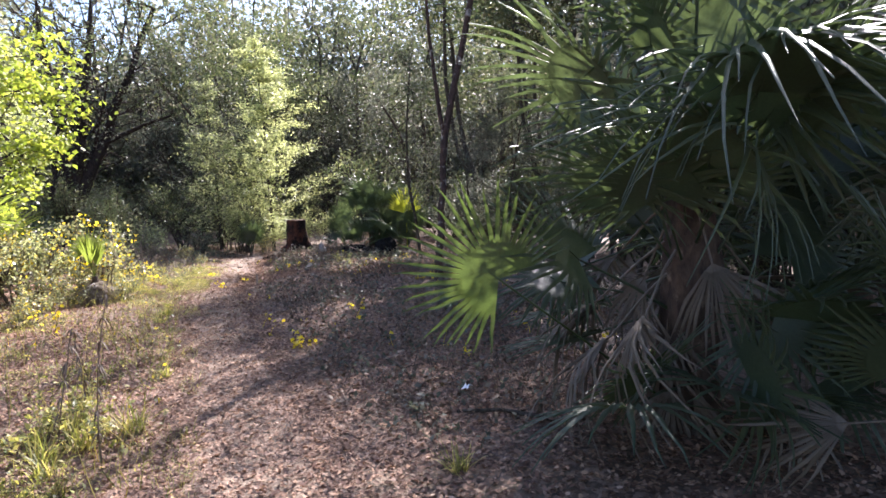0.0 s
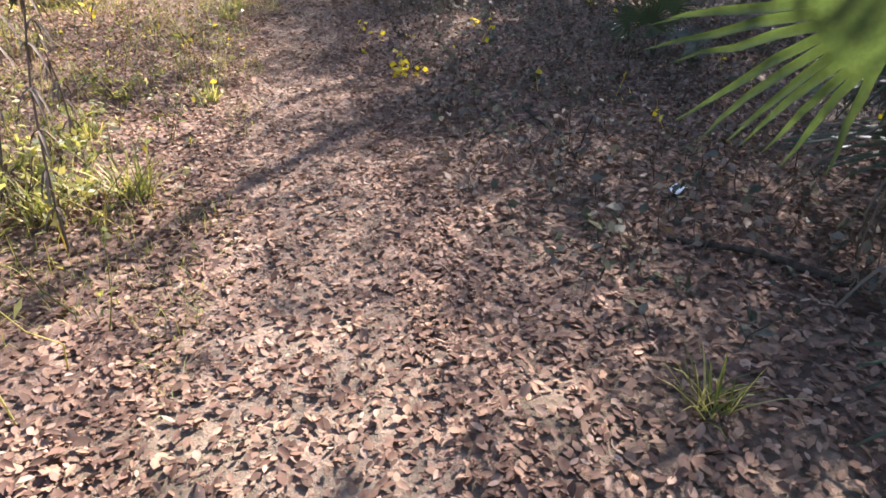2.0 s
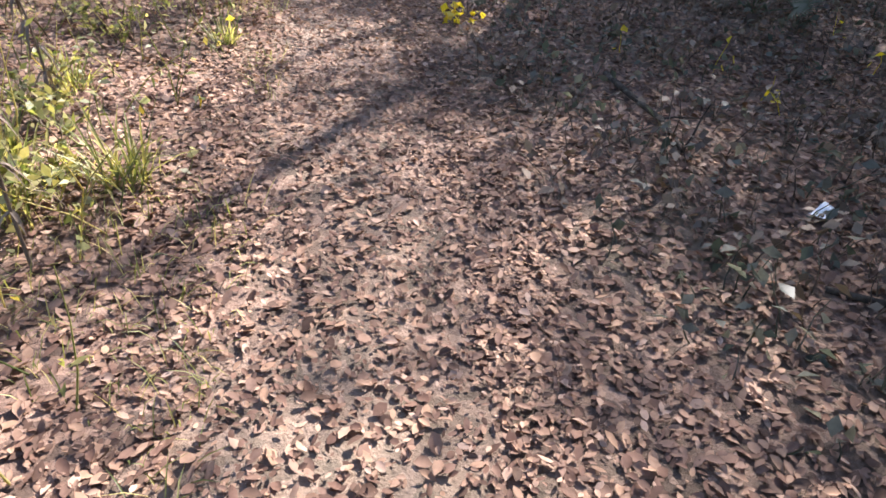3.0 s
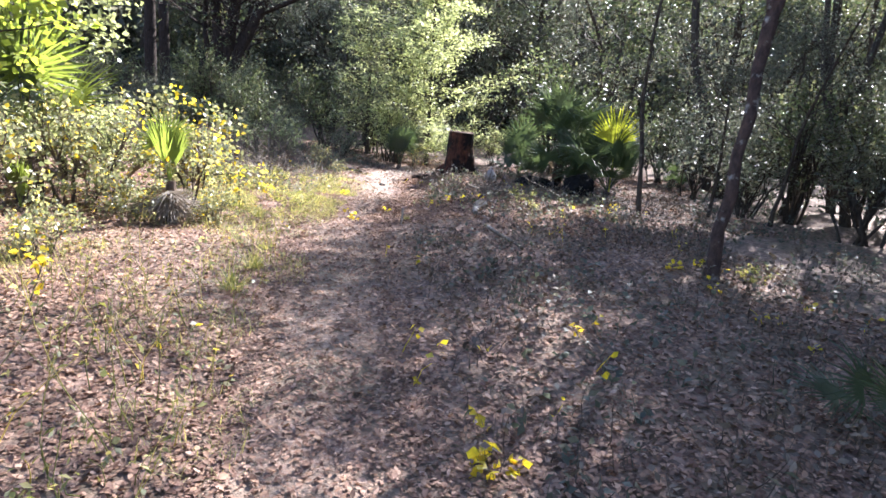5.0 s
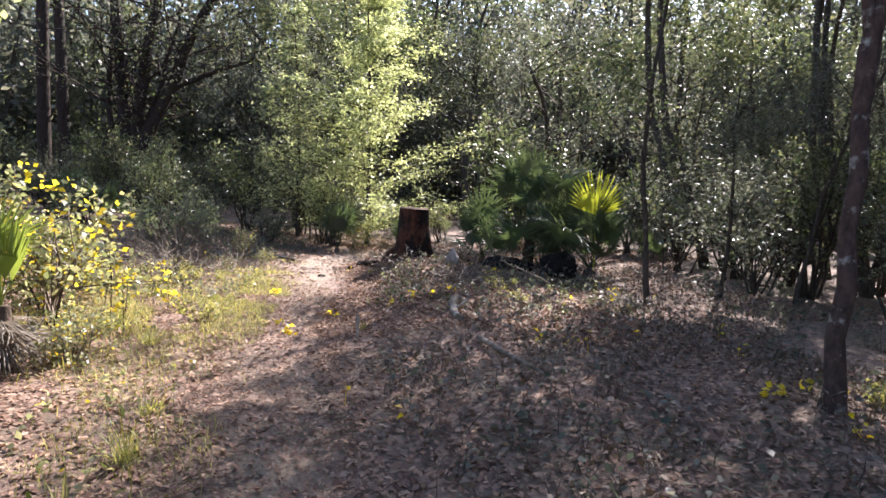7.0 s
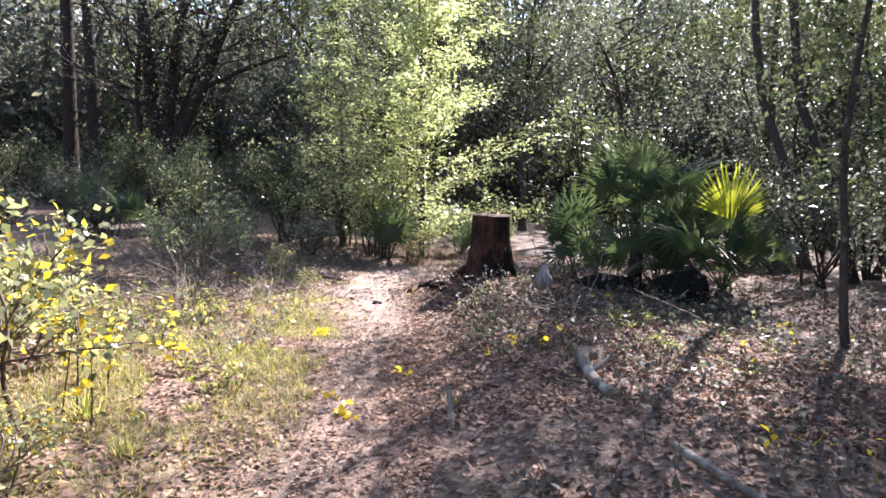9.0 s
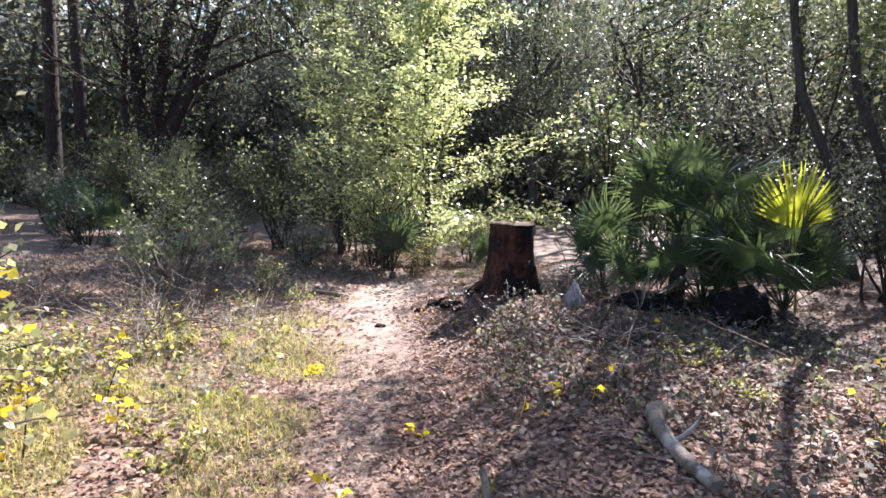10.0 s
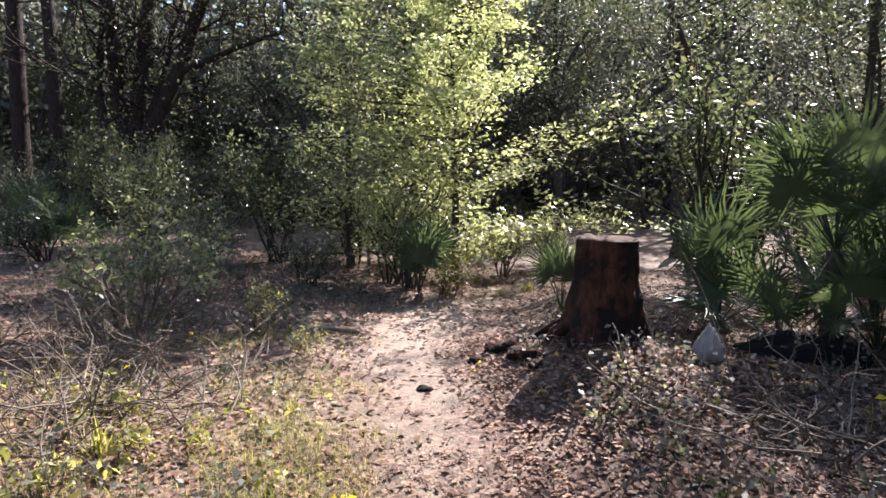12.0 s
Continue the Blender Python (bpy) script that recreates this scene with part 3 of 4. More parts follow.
def pine(x, y, height, r, seed, label):
    rng = np.random.default_rng(seed)
    t = thing("pine_tree", stand(x, y), label, "tree", "pines at the clearing's edge")
    wood, crown, spots = Geo(), Geo(), []
    pts, _ = limb(rng, (0, 0, -0.2), (0.01, 0.0, 1), height, 0.03, 12, 0)
    radii = np.linspace(r, r * 0.45, 13)
    radii[0] *= 1.25
    wood.tube(pts, radii, 12, 0.05, rng, cap=False)
    for k in range(4, 13):
        for _ in range(3):
            b = rng.uniform(0, 6.28)
            nd = np.array([math.cos(b), math.sin(b), rng.uniform(-0.25, 0.2)])
            line, _ = limb(rng, pts[k], nd / np.linalg.norm(nd), rng.uniform(1.2, 2.6), 0.25, 5, -0.1)
            wood.tube(line, np.linspace(0.03, 0.008, 6), 5, cap=False)
            if k > 5:
                spots.extend(line[2:])
    leafy(crown, spots, rng, 5000, 0.22, 0.2, 0.08, 0.1)
    part("trunk", wood.mesh("trunk", PINE_BARK, True), t)
    part("crown", crown.mesh("crown", OAK_LEAF), t)


pine(-23.2, 26.2, 16, 0.26, 61, "tall straight pine with dark furrowed bark")
pine(-26.4, 30.4, 17, 0.28, 62, "tall pine with dark bark and bare lower branches")


def spreading_oak():
    """Dark stems that part low down, the longest leaning out over the clearing."""
    rng = np.random.default_rng(71)
    t = thing("oak_tree", stand(-20.4, 27.4), "large dark oak dividing low into several stems", "tree")
    wood, crown, spots = Geo(), Geo(), []
    across = np.array([0.96, 0.28, 0.0])
    for foot, lean, r, length, bow in ((0.08, -0.1, 0.26, 11, -0.05), (-0.37, 0.15, 0.25, 11, 0.04), (-0.6, 0.42, 0.27, 11, -0.05), (-0.5, 0.3, 0.11, 8, 0.05), (-1.0, 0.03, 0.13, 9, 0.06)):
        q = np.linspace(0, 1, 12)
        pts = across * (foot + lean * length * (q + bow * q * (1 - q)))[:, None] + np.array([0, 0, 1.0]) * (length * q - 0.2)[:, None]
        pts = pts + rng.normal(size=pts.shape) * np.array([0.05, 0.05, 0.0])
        wood.tube(pts, np.linspace(r * 1.2, r * 0.4, 12), 10, 0.05, rng, cap=False)
        for k in range(4, 12):
            for _ in range(2):
                b = rng.uniform(0, 6.28)
                nd = np.array([math.cos(b), math.sin(b), rng.uniform(0.1, 0.8)])
                grow(wood, spots, rng, pts[k], nd / np.linalg.norm(nd), rng.uniform(1.3, 2.2), 0.05, 2)
    limb_line, _ = limb(rng, across * 1.3 + np.array([0, 0, 4.5]), across + np.array([0, 0, 0.65]), 3.4, 0.16, 7, -0.1)
    wood.tube(limb_line, np.linspace(0.13, 0.05, 8), 8, 0.05, rng, cap=False)
    for k in range(3, 8):
        grow(wood, spots, rng, limb_line[k], np.array([0.4, -0.3, 0.8]), 1.2, 0.03, 2)
    leafy(crown, spots, rng, 5200, 0.2, 0.13)
    part("trunk", wood.mesh("trunk", PINE_BARK, True), t)
    part("crown", crown.mesh("crown", OAK_LEAF), t)


spreading_oak()


# ---- stump ----
def stump():
    rng = np.random.default_rng(81)
    x, y = STUMP
    base = gz(x, y)
    t = thing("tree_stump", Matrix.Translation((x, y, base)), "reddish-brown sawn tree stump with flared torn roots", "stump")
    top = 1.02 - base
    n, rows = 28, 12
    V, F = [], []
    for k in range(rows + 1):
        q = k / rows
        for a in range(n):
            th = 2 * math.pi * a / n
            flare = 0.16 * (1 - q) ** 3 * (1 + 0.7 * math.sin(3 * th + 0.6) + 0.4 * math.sin(5 * th))
            r = 0.262 + 0.03 * (1 - q) + flare + 0.012 * math.sin(9 * th + 2 * q) + 0.006 * rng.normal()
            V.append((r * math.cos(th), r * math.sin(th), -0.15 + (top + 0.15) * q))
    for k in range(rows):
        for a in range(n):
            b = (a + 1) % n
            F.append((k * n + a, k * n + b, (k + 1) * n + b, (k + 1) * n + a))
    part("bark", quad_mesh("bark", V, F, STUMP_BARK, True), t)
    V = [(0.27 * math.cos(2 * math.pi * a / n), 0.27 * math.sin(2 * math.pi * a / n), top) for a in range(n)]
    V += [(0.25 * math.cos(2 * math.pi * a / n), 0.25 * math.sin(2 * math.pi * a / n), top + 0.02 + 0.008 * rng.normal()) for a in range(n)]
    V += [(0.12 * math.cos(2 * math.pi * a / n), 0.12 * math.sin(2 * math.pi * a / n), top - 0.05 + 0.012 * rng.normal()) for a in range(n)]
    V += [(0, 0, top - 0.07)]
    F = [(k * n + a, k * n + (a + 1) % n, (k + 1) * n + (a + 1) % n, (k + 1) * n + a) for k in range(2) for a in range(n)]
    F += [(2 * n + a, 2 * n + (a + 1) % n, 2 * n + (a + 2) % n, 3 * n) for a in range(0, n, 2)]
    part("cut_top", quad_mesh("cut_top", V, F, CUT_WOOD), t, "weathered sawn top")
    for a, ln in ((3.5, 0.5), (2.9, 0.62), (4.1, 0.4), (5.4, 0.35)):
        g = Geo()
        c, s = math.cos(a), math.sin(a)
        g.tube([(0.25 * c, 0.25 * s, 0.12), (0.45 * c, 0.45 * s, 0.03), (0.7 * ln * c + 0.15 * c, 0.7 * ln * s + 0.15 * s, -0.06), (c * (ln + 0.2), s * (ln + 0.2), -0.22)], [0.075, 0.045, 0.03, 0.012], 8, 0.1, rng, cap=False)
        part("root", g.mesh("root", STUMP_BARK, True), t)
    return t


stump()


# ---- palmettos ----
def frond_mesh(seed, petiole, radius, blades, arc, droop, material, width=0.035, torn=0.0, inner=0.34):
    """A fan leaf: the stalk runs along x from the origin, the fan opens at its end."""
    rng = np.random.default_rng(seed)
    step = arc / blades
    V, F = [(petiole, 0, 0)], []

    def spot(a, q, ln, bend, lift):
        return (petiole + math.cos(a) * ln * q, math.sin(a) * ln * q, (0.26 * (1 - abs(a) / 2.2) * q + lift - bend * q ** 2.3) * ln)

    vale = []
    for k in range(blades + 1):
        a = (k - blades / 2) * step
        vale.append(len(V))
        V.append(spot(a, inner, radius, droop * 0.4, -0.012))
    for k in range(blades):
        u = (k + 0.5 - blades / 2) / (blades / 2)
        a = (k + 0.5 - blades / 2) * step
        ln = radius * (1 - 0.3 * u * u) * rng.uniform(0.92, 1.06)
        bend = droop * rng.uniform(0.4, 1.7)
        rib = len(V)
        V.append(spot(a, inner, radius, droop * 0.4, 0.018))
        F.append((0, vale[k], rib, vale[k + 1]))
        if rng.random() < torn:
            ln *= 0.6
        a2 = a + rng.normal() * 0.03
        left, mid, right = vale[k], rib, vale[k + 1]
        for q, w in ((0.55, 0.8), (0.72, 0.62), (0.87, 0.36), (1.0, 0.06)):
            half = w * width / 2 / (ln * q)
            b = a + (a2 - a) * q + rng.normal() * 0.008
            n0 = len(V)
            V += [spot(b - half, q, ln, bend, 0.01), spot(b, q, ln, bend, 0.022), spot(b + half, q, ln, bend, 0.01)]
            F += [(left, n0, n0 + 1, mid), (mid, n0 + 1, n0 + 2, right)]
            left, mid, right = n0, n0 + 1, n0 + 2
    st = Geo()
    st.tube([(0, 0, 0), (petiole * 0.5, 0, petiole * 0.03), (petiole, 0, 0), (petiole + radius * 0.12, 0, 0.02)], [0.012, 0.009, 0.007, 0.003], 5, cap=False)
    return quad_mesh("frond", V, F, material), st.mesh("stalk", material, True)


def frond(owner, meshes, x, y, z, yaw, rise, twist=0.0, scale=1.0, label=""):
    f = part("frond", meshes[0], owner, label, Matrix.Translation((x, y, z)) @ Matrix.Rotation(radians(yaw), 4, "Z") @ Matrix.Rotation(radians(-rise), 4, "Y") @ Matrix.Rotation(radians(twist), 4, "X") @ Matrix.Scale(scale, 4))
    part("stalk", meshes[1], f)
    return f


FAN_A = frond_mesh(91, 0.75, 0.62, 26, 4.2, 0.12, PALM_LEAF)
FAN_B = frond_mesh(92, 0.95, 0.7, 28, 4.6, 0.3, PALM_LEAF, 0.04)
FAN_C = frond_mesh(93, 0.55, 0.5, 22, 3.6, 0.08, PALM_LEAF, 0.032)
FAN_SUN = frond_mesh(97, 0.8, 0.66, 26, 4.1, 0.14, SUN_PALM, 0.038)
FAN_YOUNG = frond_mesh(94, 0.8, 0.62, 22, 2.6, 0.03, YOUNG_PALM, 0.045)
FAN_WIDE = frond_mesh(96, 1.65, 0.7, 32, 4.3, 0.1, PATH_PALM, 0.038)
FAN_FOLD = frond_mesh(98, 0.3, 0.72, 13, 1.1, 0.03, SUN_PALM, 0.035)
FAN_WEEP = frond_mesh(99, 1.0, 1.0, 30, 3.4, 0.8, PALM_LEAF, 0.03)
FAN_SKIRT = frond_mesh(100, 0.12, 0.62, 14, 2.2, 0.25, DEAD_PALM, 0.026, 0.3, 0.12)
FAN_DEAD = frond_mesh(95, 0.7, 0.7, 20, 1.8, 0.55, DEAD_PALM, 0.03, 0.2, 0.1)


def palmetto(x, y, count, seed, label, scale=1.0, dead=2, name="palmetto", stem=0.08, low=30, hang=(-20, 5), fans=None, skirt=None):
    rng = np.random.default_rng(seed)
    t = thing(name, stand(x, y, 0, 1, 0.0), label, "palmetto")
    g = Geo()
    g.tube([(0, 0, -0.1), (0.01, 0, stem * 0.5), (0.0, 0.02, stem)], [0.12 * scale, 0.11 * scale, 0.07 * scale], 10, 0.1, rng, cap=True)
    part("trunk", g.mesh("trunk", PALM_TRUNK, True), t)
    for k in range(count):
        yaw = 360 * (k * 0.382) + rng.normal() * 10
        frond(t, (fans or (FAN_A, FAN_B, FAN_C))[int(rng.integers(0, 3))], 0, 0, stem, yaw, rng.uniform(low, 88), rng.normal() * 25, scale * rng.uniform(0.8, 1.1))
    for k in range(dead):
        frond(t, skirt or FAN_DEAD, 0, 0, stem * (rng.uniform(0.45, 1.0) if skirt else 1.0), rng.uniform(0, 360), rng.uniform(*hang), rng.normal() * 20, scale * 0.8, "dry grey dead frond")
    return t


palmetto(-4.25, 18.25, 20, 101, "tall dark green palmetto beside the stump", 0.9, 6, stem=0.95, low=38, hang=(-60, -20))
palmetto(-3.95, 17.95, 14, 118, "dense low palmetto at the foot of a taller one", 0.95, 3, low=35)
palmetto(-4.75, 17.75, 9, 109, "low drooping palmetto by the black log", 0.7, 3, low=5)
palmetto(-5.15, 18.5, 15, 102, "drooping blue-green palmetto behind the stump", 0.85, 1, low=5)
lit = palmetto(-3.1, 17.7, 14, 103, "palmetto with one upright sunlit yellow-green fan", 1.05, 2)
frond(lit, FAN_YOUNG, 0.05, -0.3, 0.1, 100, 78, 8, 1.2, "bright yellow-green young fan")
palmetto(-3.6, 19.2, 16, 104, "green palmetto at the back of the clump", 1.0, 2)
palmetto(-7.45, 10.3, 5, 105, "small palmetto with folded green blades over a brown skirt", 0.72, 26, stem=0.5, low=58, hang=(-75, -10), fans=(FAN_FOLD, FAN_FOLD, FAN_SUN), skirt=FAN_SKIRT)
palmetto(-8.7, 9.4, 5, 119, "seedling palmetto with upright bright green blades", 0.62, 0, stem=0.04, low=66, fans=(FAN_FOLD, FAN_FOLD, FAN_FOLD))
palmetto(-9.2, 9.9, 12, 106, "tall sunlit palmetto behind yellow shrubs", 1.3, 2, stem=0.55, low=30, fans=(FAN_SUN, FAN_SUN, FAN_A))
palmetto(-9.0, 20.5, 13, 107, "narrow green palmetto in front of the thicket", 0.8, 1, low=64)
palmetto(-17.3, 21.4, 12, 115, "dark green palmetto at the foot of the pines", 0.9, 1)
palmetto(-15.6, 20.6, 12, 116, "dark green palmetto at the foot of the pines", 0.85, 1)
palmetto(-18.6, 22.6, 12, 117, "dark green palmetto at the foot of the pines", 1.0, 1)
palmetto(-6.75, 18.9, 7, 120, "small spiky palmetto behind the stump", 0.8, 0, low=58, fans=(FAN_C, FAN_C, FAN_A))
palmetto(-1.9, 21.0, 6, 108, "small bright palmetto in the shade", 0.6, 0)


def cabbage_palm():
    """The big shaggy palmetto close to the start of the path."""
    rng = np.random.default_rng(111)
    t = thing("cabbage_palm", stand(1.2, 4.6, 0, 1, 0.0), "shaggy dark palm with hanging dead grey fronds", "palm")
    g = Geo()
    g.tube([(0, 0, -0.15), (0.0, 0.02, 0.5), (0.03, 0.0, 1.1), (0.02, 0.03, 1.7)], [0.24, 0.2, 0.19, 0.15], 14, 0.1, rng, cap=False)
    part("trunk", g.mesh("trunk", PALM_TRUNK, True), t)
    for k in range(34):
        frond(t, (FAN_A, FAN_B)[k % 2], 0, 0, rng.uniform(0.7, 1.9), 137.5 * k, rng.uniform(30, 80) if 165 < 137.5 * k % 360 < 265 else rng.uniform(-30, 75), rng.normal() * 25, rng.uniform(1.0, 1.4))
    for k in range(13):
        frond(t, FAN_DEAD, 0, 0, rng.uniform(0.9, 1.9), rng.uniform(0, 360), rng.uniform(-82, -35), rng.normal() * 30, rng.uniform(0.9, 1.25), "dry grey dead frond")
    for k in range(12):
        frond(t, (FAN_A, FAN_B)[k % 2], 0, 0, rng.uniform(0.25, 0.8), 270 + 137.5 * k % 170 - 40, rng.uniform(-15, 25), rng.normal() * 35, rng.uniform(0.8, 1.15))
    for k in range(4):
        frond(t, FAN_WEEP, 0.05, -0.1, rng.uniform(1.1, 1.8), 258 + 14 * k, rng.uniform(10, 45), rng.normal() * 30, rng.uniform(0.9, 1.15))
    frond(t, FAN_WIDE, -0.1, -0.08, 0.12, 200, 38, 76, 1.0, "broad green fan reaching over the path")


cabbage_palm()
palmetto(2.7, 5.3, 18, 112, "tall dark palmetto in the shade", 1.5, 8, stem=0.9)
palmetto(2.3, 3.3, 12, 113, "dark palmetto close to the path's start", 1.1, 6, stem=0.5, low=25)


# ---- yellowing shrubs on the sunny side ----
YELLOW_SHRUBS = [
    (shrub(121, 1.35, 0.9, 1500, YELLOW_LEAF, DRY_STEM, 0.07, 9, 0.7), "sunlit shrub turning yellow beside the path"),
    (shrub(122, 1.0, 0.8, 1100, YELLOW_LEAF, DRY_STEM, 0.064, 9, 0.7), "low yellow-green shrub in full sun"),
    (shrub(123, 1.5, 1.0, 2600, LIGHT_LEAF, DRY_STEM, 0.06, 9, 0.6), "light green leafy shrub in full sun"),
]
for k, x, y, s in ((0, -8.2, 11.5, 1.0), (2, -9.4, 11.2, 0.95), (1, -9.1, 12.3, 0.9), (2, -10.4, 10.6, 1.1), (0, -8.9, 10.2, 1.0), (1, -7.2, 8.4, 0.6), (0, -8.4, 8.6, 0.9), (2, -9.8, 9.0, 1.2),
                   (1, -7.2, 10.7, 0.55), (1, -7.9, 10.1, 0.7), (2, -7.9, 7.2, 0.8), (0, -10.9, 12.3, 1.05)):
    bush("yellowing_shrub", YELLOW_SHRUBS[k][0], stand(x, y, x * 7, s), YELLOW_SHRUBS[k][1], "shrubs on the sunny side")

EDGE_SHRUBS = [
    (shrub(131, 1.6, 1.1, 850, MID_LEAF, PALE_WOOD, 0.085, 8), "straggly shrub with pale twigs and small grey leaves"),
    (shrub(132, 1.7, 0.9, 2000, LIGHT_LEAF, DARK_BARK, 0.07, 9), "upright leafy shrub with fine light green leaves"),
    (shrub(133, 0.9, 0.6, 700, YELLOW_LEAF, DRY_STEM, 0.06, 7), "small bright yellow-green bush"),
]
EDGE_SHRUBS += SHRUBS
for k, x, y, s in ((0, -10.84, 16.8, 0.9), (0, -11.8, 19.4, 0.75), (1, -9.9, 21.6, 1.1), (1, -9.3, 21.2, 0.8), (2, -8.7, 21.0, 0.9), (0, -12.9, 19.0, 0.8), (5, -13.4, 21.4, 0.9), (5, -10.9, 20.6, 0.8), (2, -9.9, 17.7, 0.7), (2, -8.9, 16.9, 0.4),
                   (1, -8.2, 23.4, 0.7), (4, -13.8, 20.6, 0.7), (4, -15.4, 22.4, 0.9), (1, -7.6, 24.8, 0.7), (4, -12.6, 22.6, 0.9), (3, -11.4, 23.6, 0.9), (3, -10.2, 24.6, 0.9)):
    bush("thicket_shrub", EDGE_SHRUBS[k][0], stand(x, y, x * 5, s), EDGE_SHRUBS[k][1], "shrubs at the thicket's edge")


for k, x, y, s in ((0, 1.0, 15.6, 1.0), (1, 0.2, 17.2, 0.9), (0, 2.2, 14.2, 1.1), (1, 1.6, 18.5, 1.0), (0, -0.4, 19.0, 1.0), (1, 3.0, 16.5, 1.1), (0, -1.4, 19.9, 0.9), (1, 0.8, 20.6, 1.1), (0, 2.6, 12.4, 0.9), (2, -0.6, 16.9, 1.1),
                   (0, -2.2, 22.6, 1.0), (1, -4.2, 23.4, 0.8), (0, -1.0, 24.6, 1.1), (2, -3.0, 24.0, 1.2), (0, 3.9, 10.6, 1.0), (2, 1.2, 12.6, 1.0), (1, 2.9, 8.0, 0.8), (1, 2.1, 9.4, 0.6), (0, 2.6, 11.0, 0.8), (0, 3.6, 9.2, 0.9), (1, 3.9, 7.2, 0.9)):
    bush("undergrowth_shrub", SHRUBS[k][0], stand(x, y, x * 4, s), SHRUBS[k][1], "undergrowth shrubs")


for k, x, y, s in ((0, -30.0, 31.0, 2.1), (1, -27.5, 33.5, 2.0), (0, -33.0, 33.0, 2.3), (1, -24.0, 33.0, 1.9), (0, -35.0, 30.0, 2.2), (0, -29.0, 36.0, 2.4), (1, -32.0, 28.0, 1.8)):
    bush("thicket_shrub", EDGE_SHRUBS[k][0], stand(x, y, x * 5, s), EDGE_SHRUBS[k][1], "shrubs at the thicket's edge")


def small_tree(x, y, height, leaf, seed, name, label):
    rng = np.random.default_rng(seed)
    t = thing(name, stand(x, y), label, "tree")
    wood, crown, spots = Geo(), Geo(), []
    pts, _ = limb(rng, (0, 0, -0.1), (0.1, 0, 1), height, 0.2, 8)
    wood.tube(pts, np.linspace(0.045, 0.015, 9), 7, cap=False)
    for k in range(4, 9):
        for _ in range(4):
            b = rng.uniform(0, 6.28)
            nd = np.array([math.cos(b), math.sin(b), 0.3])
            grow(wood, spots, rng, pts[k], nd / np.linalg.norm(nd), rng.uniform(0.6, 0.9), 0.012, 1)
    leafy(crown, spots, rng, 4200, 0.13, 0.085, 0.8, 0.3)
    part("trunk", wood.mesh("trunk", DARK_BARK, True), t)
    part("crown", crown.mesh("crown", leaf), t)


small_tree(-7.5, 7.9, 4.0, LIME_LEAF, 141, "small_yellow_tree", "small tree with broad sunlit yellow-green leaves")
small_tree(-9.8, 10.9, 4.3, LIGHT_LEAF, 142, "small_pale_tree", "small tree with pale sunlit leaves above yellow shrubs")


# ---- dead wood ----
def stick(name, pts, r, material, label, category="branch", sides=8, twigs=0, seed=1):
    rng = np.random.default_rng(seed)
    x, y = pts[0][0], pts[0][1]
    z = gz(x, y)
    t = thing(name, Matrix.Translation((x, y, z)), label, category)
    g = Geo()
    line = [(px - x, py - y, gz(px, py) - z + h + r * 0.6) for px, py, h in pts]
    g.tube(line, np.linspace(r, r * 0.6, len(line)), sides, 0.08, rng, cap=True)
    part("limb", g.mesh("limb", material, True), t)
    for k in range(twigs):
        g = Geo()
        a = np.array(line[int(rng.integers(1, len(line)))])
        w, _ = limb(rng, a, (rng.normal(), rng.normal(), 0.5), rng.uniform(0.2, 0.4), 0.3, 3)
        g.tube(w, np.linspace(r * 0.35, r * 0.15, 4), 4, cap=False)
        part("twig", g.mesh("twig", material, True), t)
    return t


stick("fallen_branch", [(-4.6, 13.86, 0.02), (-4.65, 13.7, 0.05), (-4.63, 13.5, 0.03), (-4.57, 13.3, 0.0), (-4.5, 13.0, 0.0), (-4.4, 12.75, 0.0)], 0.06, PALE_WOOD, "pale crooked weathered branch lying on leaf litter", twigs=1)
stick("fallen_stick", [(-4.06, 12.03, 0.04), (-3.8, 11.7, 0.03), (-3.55, 11.4, 0.02), (-3.37, 11.18, 0.0)], 0.025, PALE_WOOD, "thin straight grey stick lying on leaves", twigs=2)
stick("fallen_stick", [(-5.5, 12.75, 0.18), (-5.44, 12.6, 0.1), (-5.36, 12.4, 0.0)], 0.022, PALE_WOOD, "short grey stick poking out of the leaves")
stick("fallen_stick", [(-1.46, 6.54, 0.0), (-1.3, 6.2, 0.03), (-1.12, 5.9, 0.02), (-1.0, 5.6, 0.0)], 0.019, DARK_BARK, "dark knotty stick half buried in leaves", twigs=2)
stick("fallen_stick", [(0.2, 4.6, 0.0), (-0.15, 4.75, 0.02), (-0.5, 4.8, 0.0)], 0.02, DARK_BARK, "dark thin stick lying in the shade")
stick("fallen_stick", [(-8.9, 18.1, 0.02), (-9.2, 17.85, 0.05), (-9.5, 17.7, 0.02)], 0.03, PALE_WOOD, "pale broken stick beside the sandy path", twigs=2)


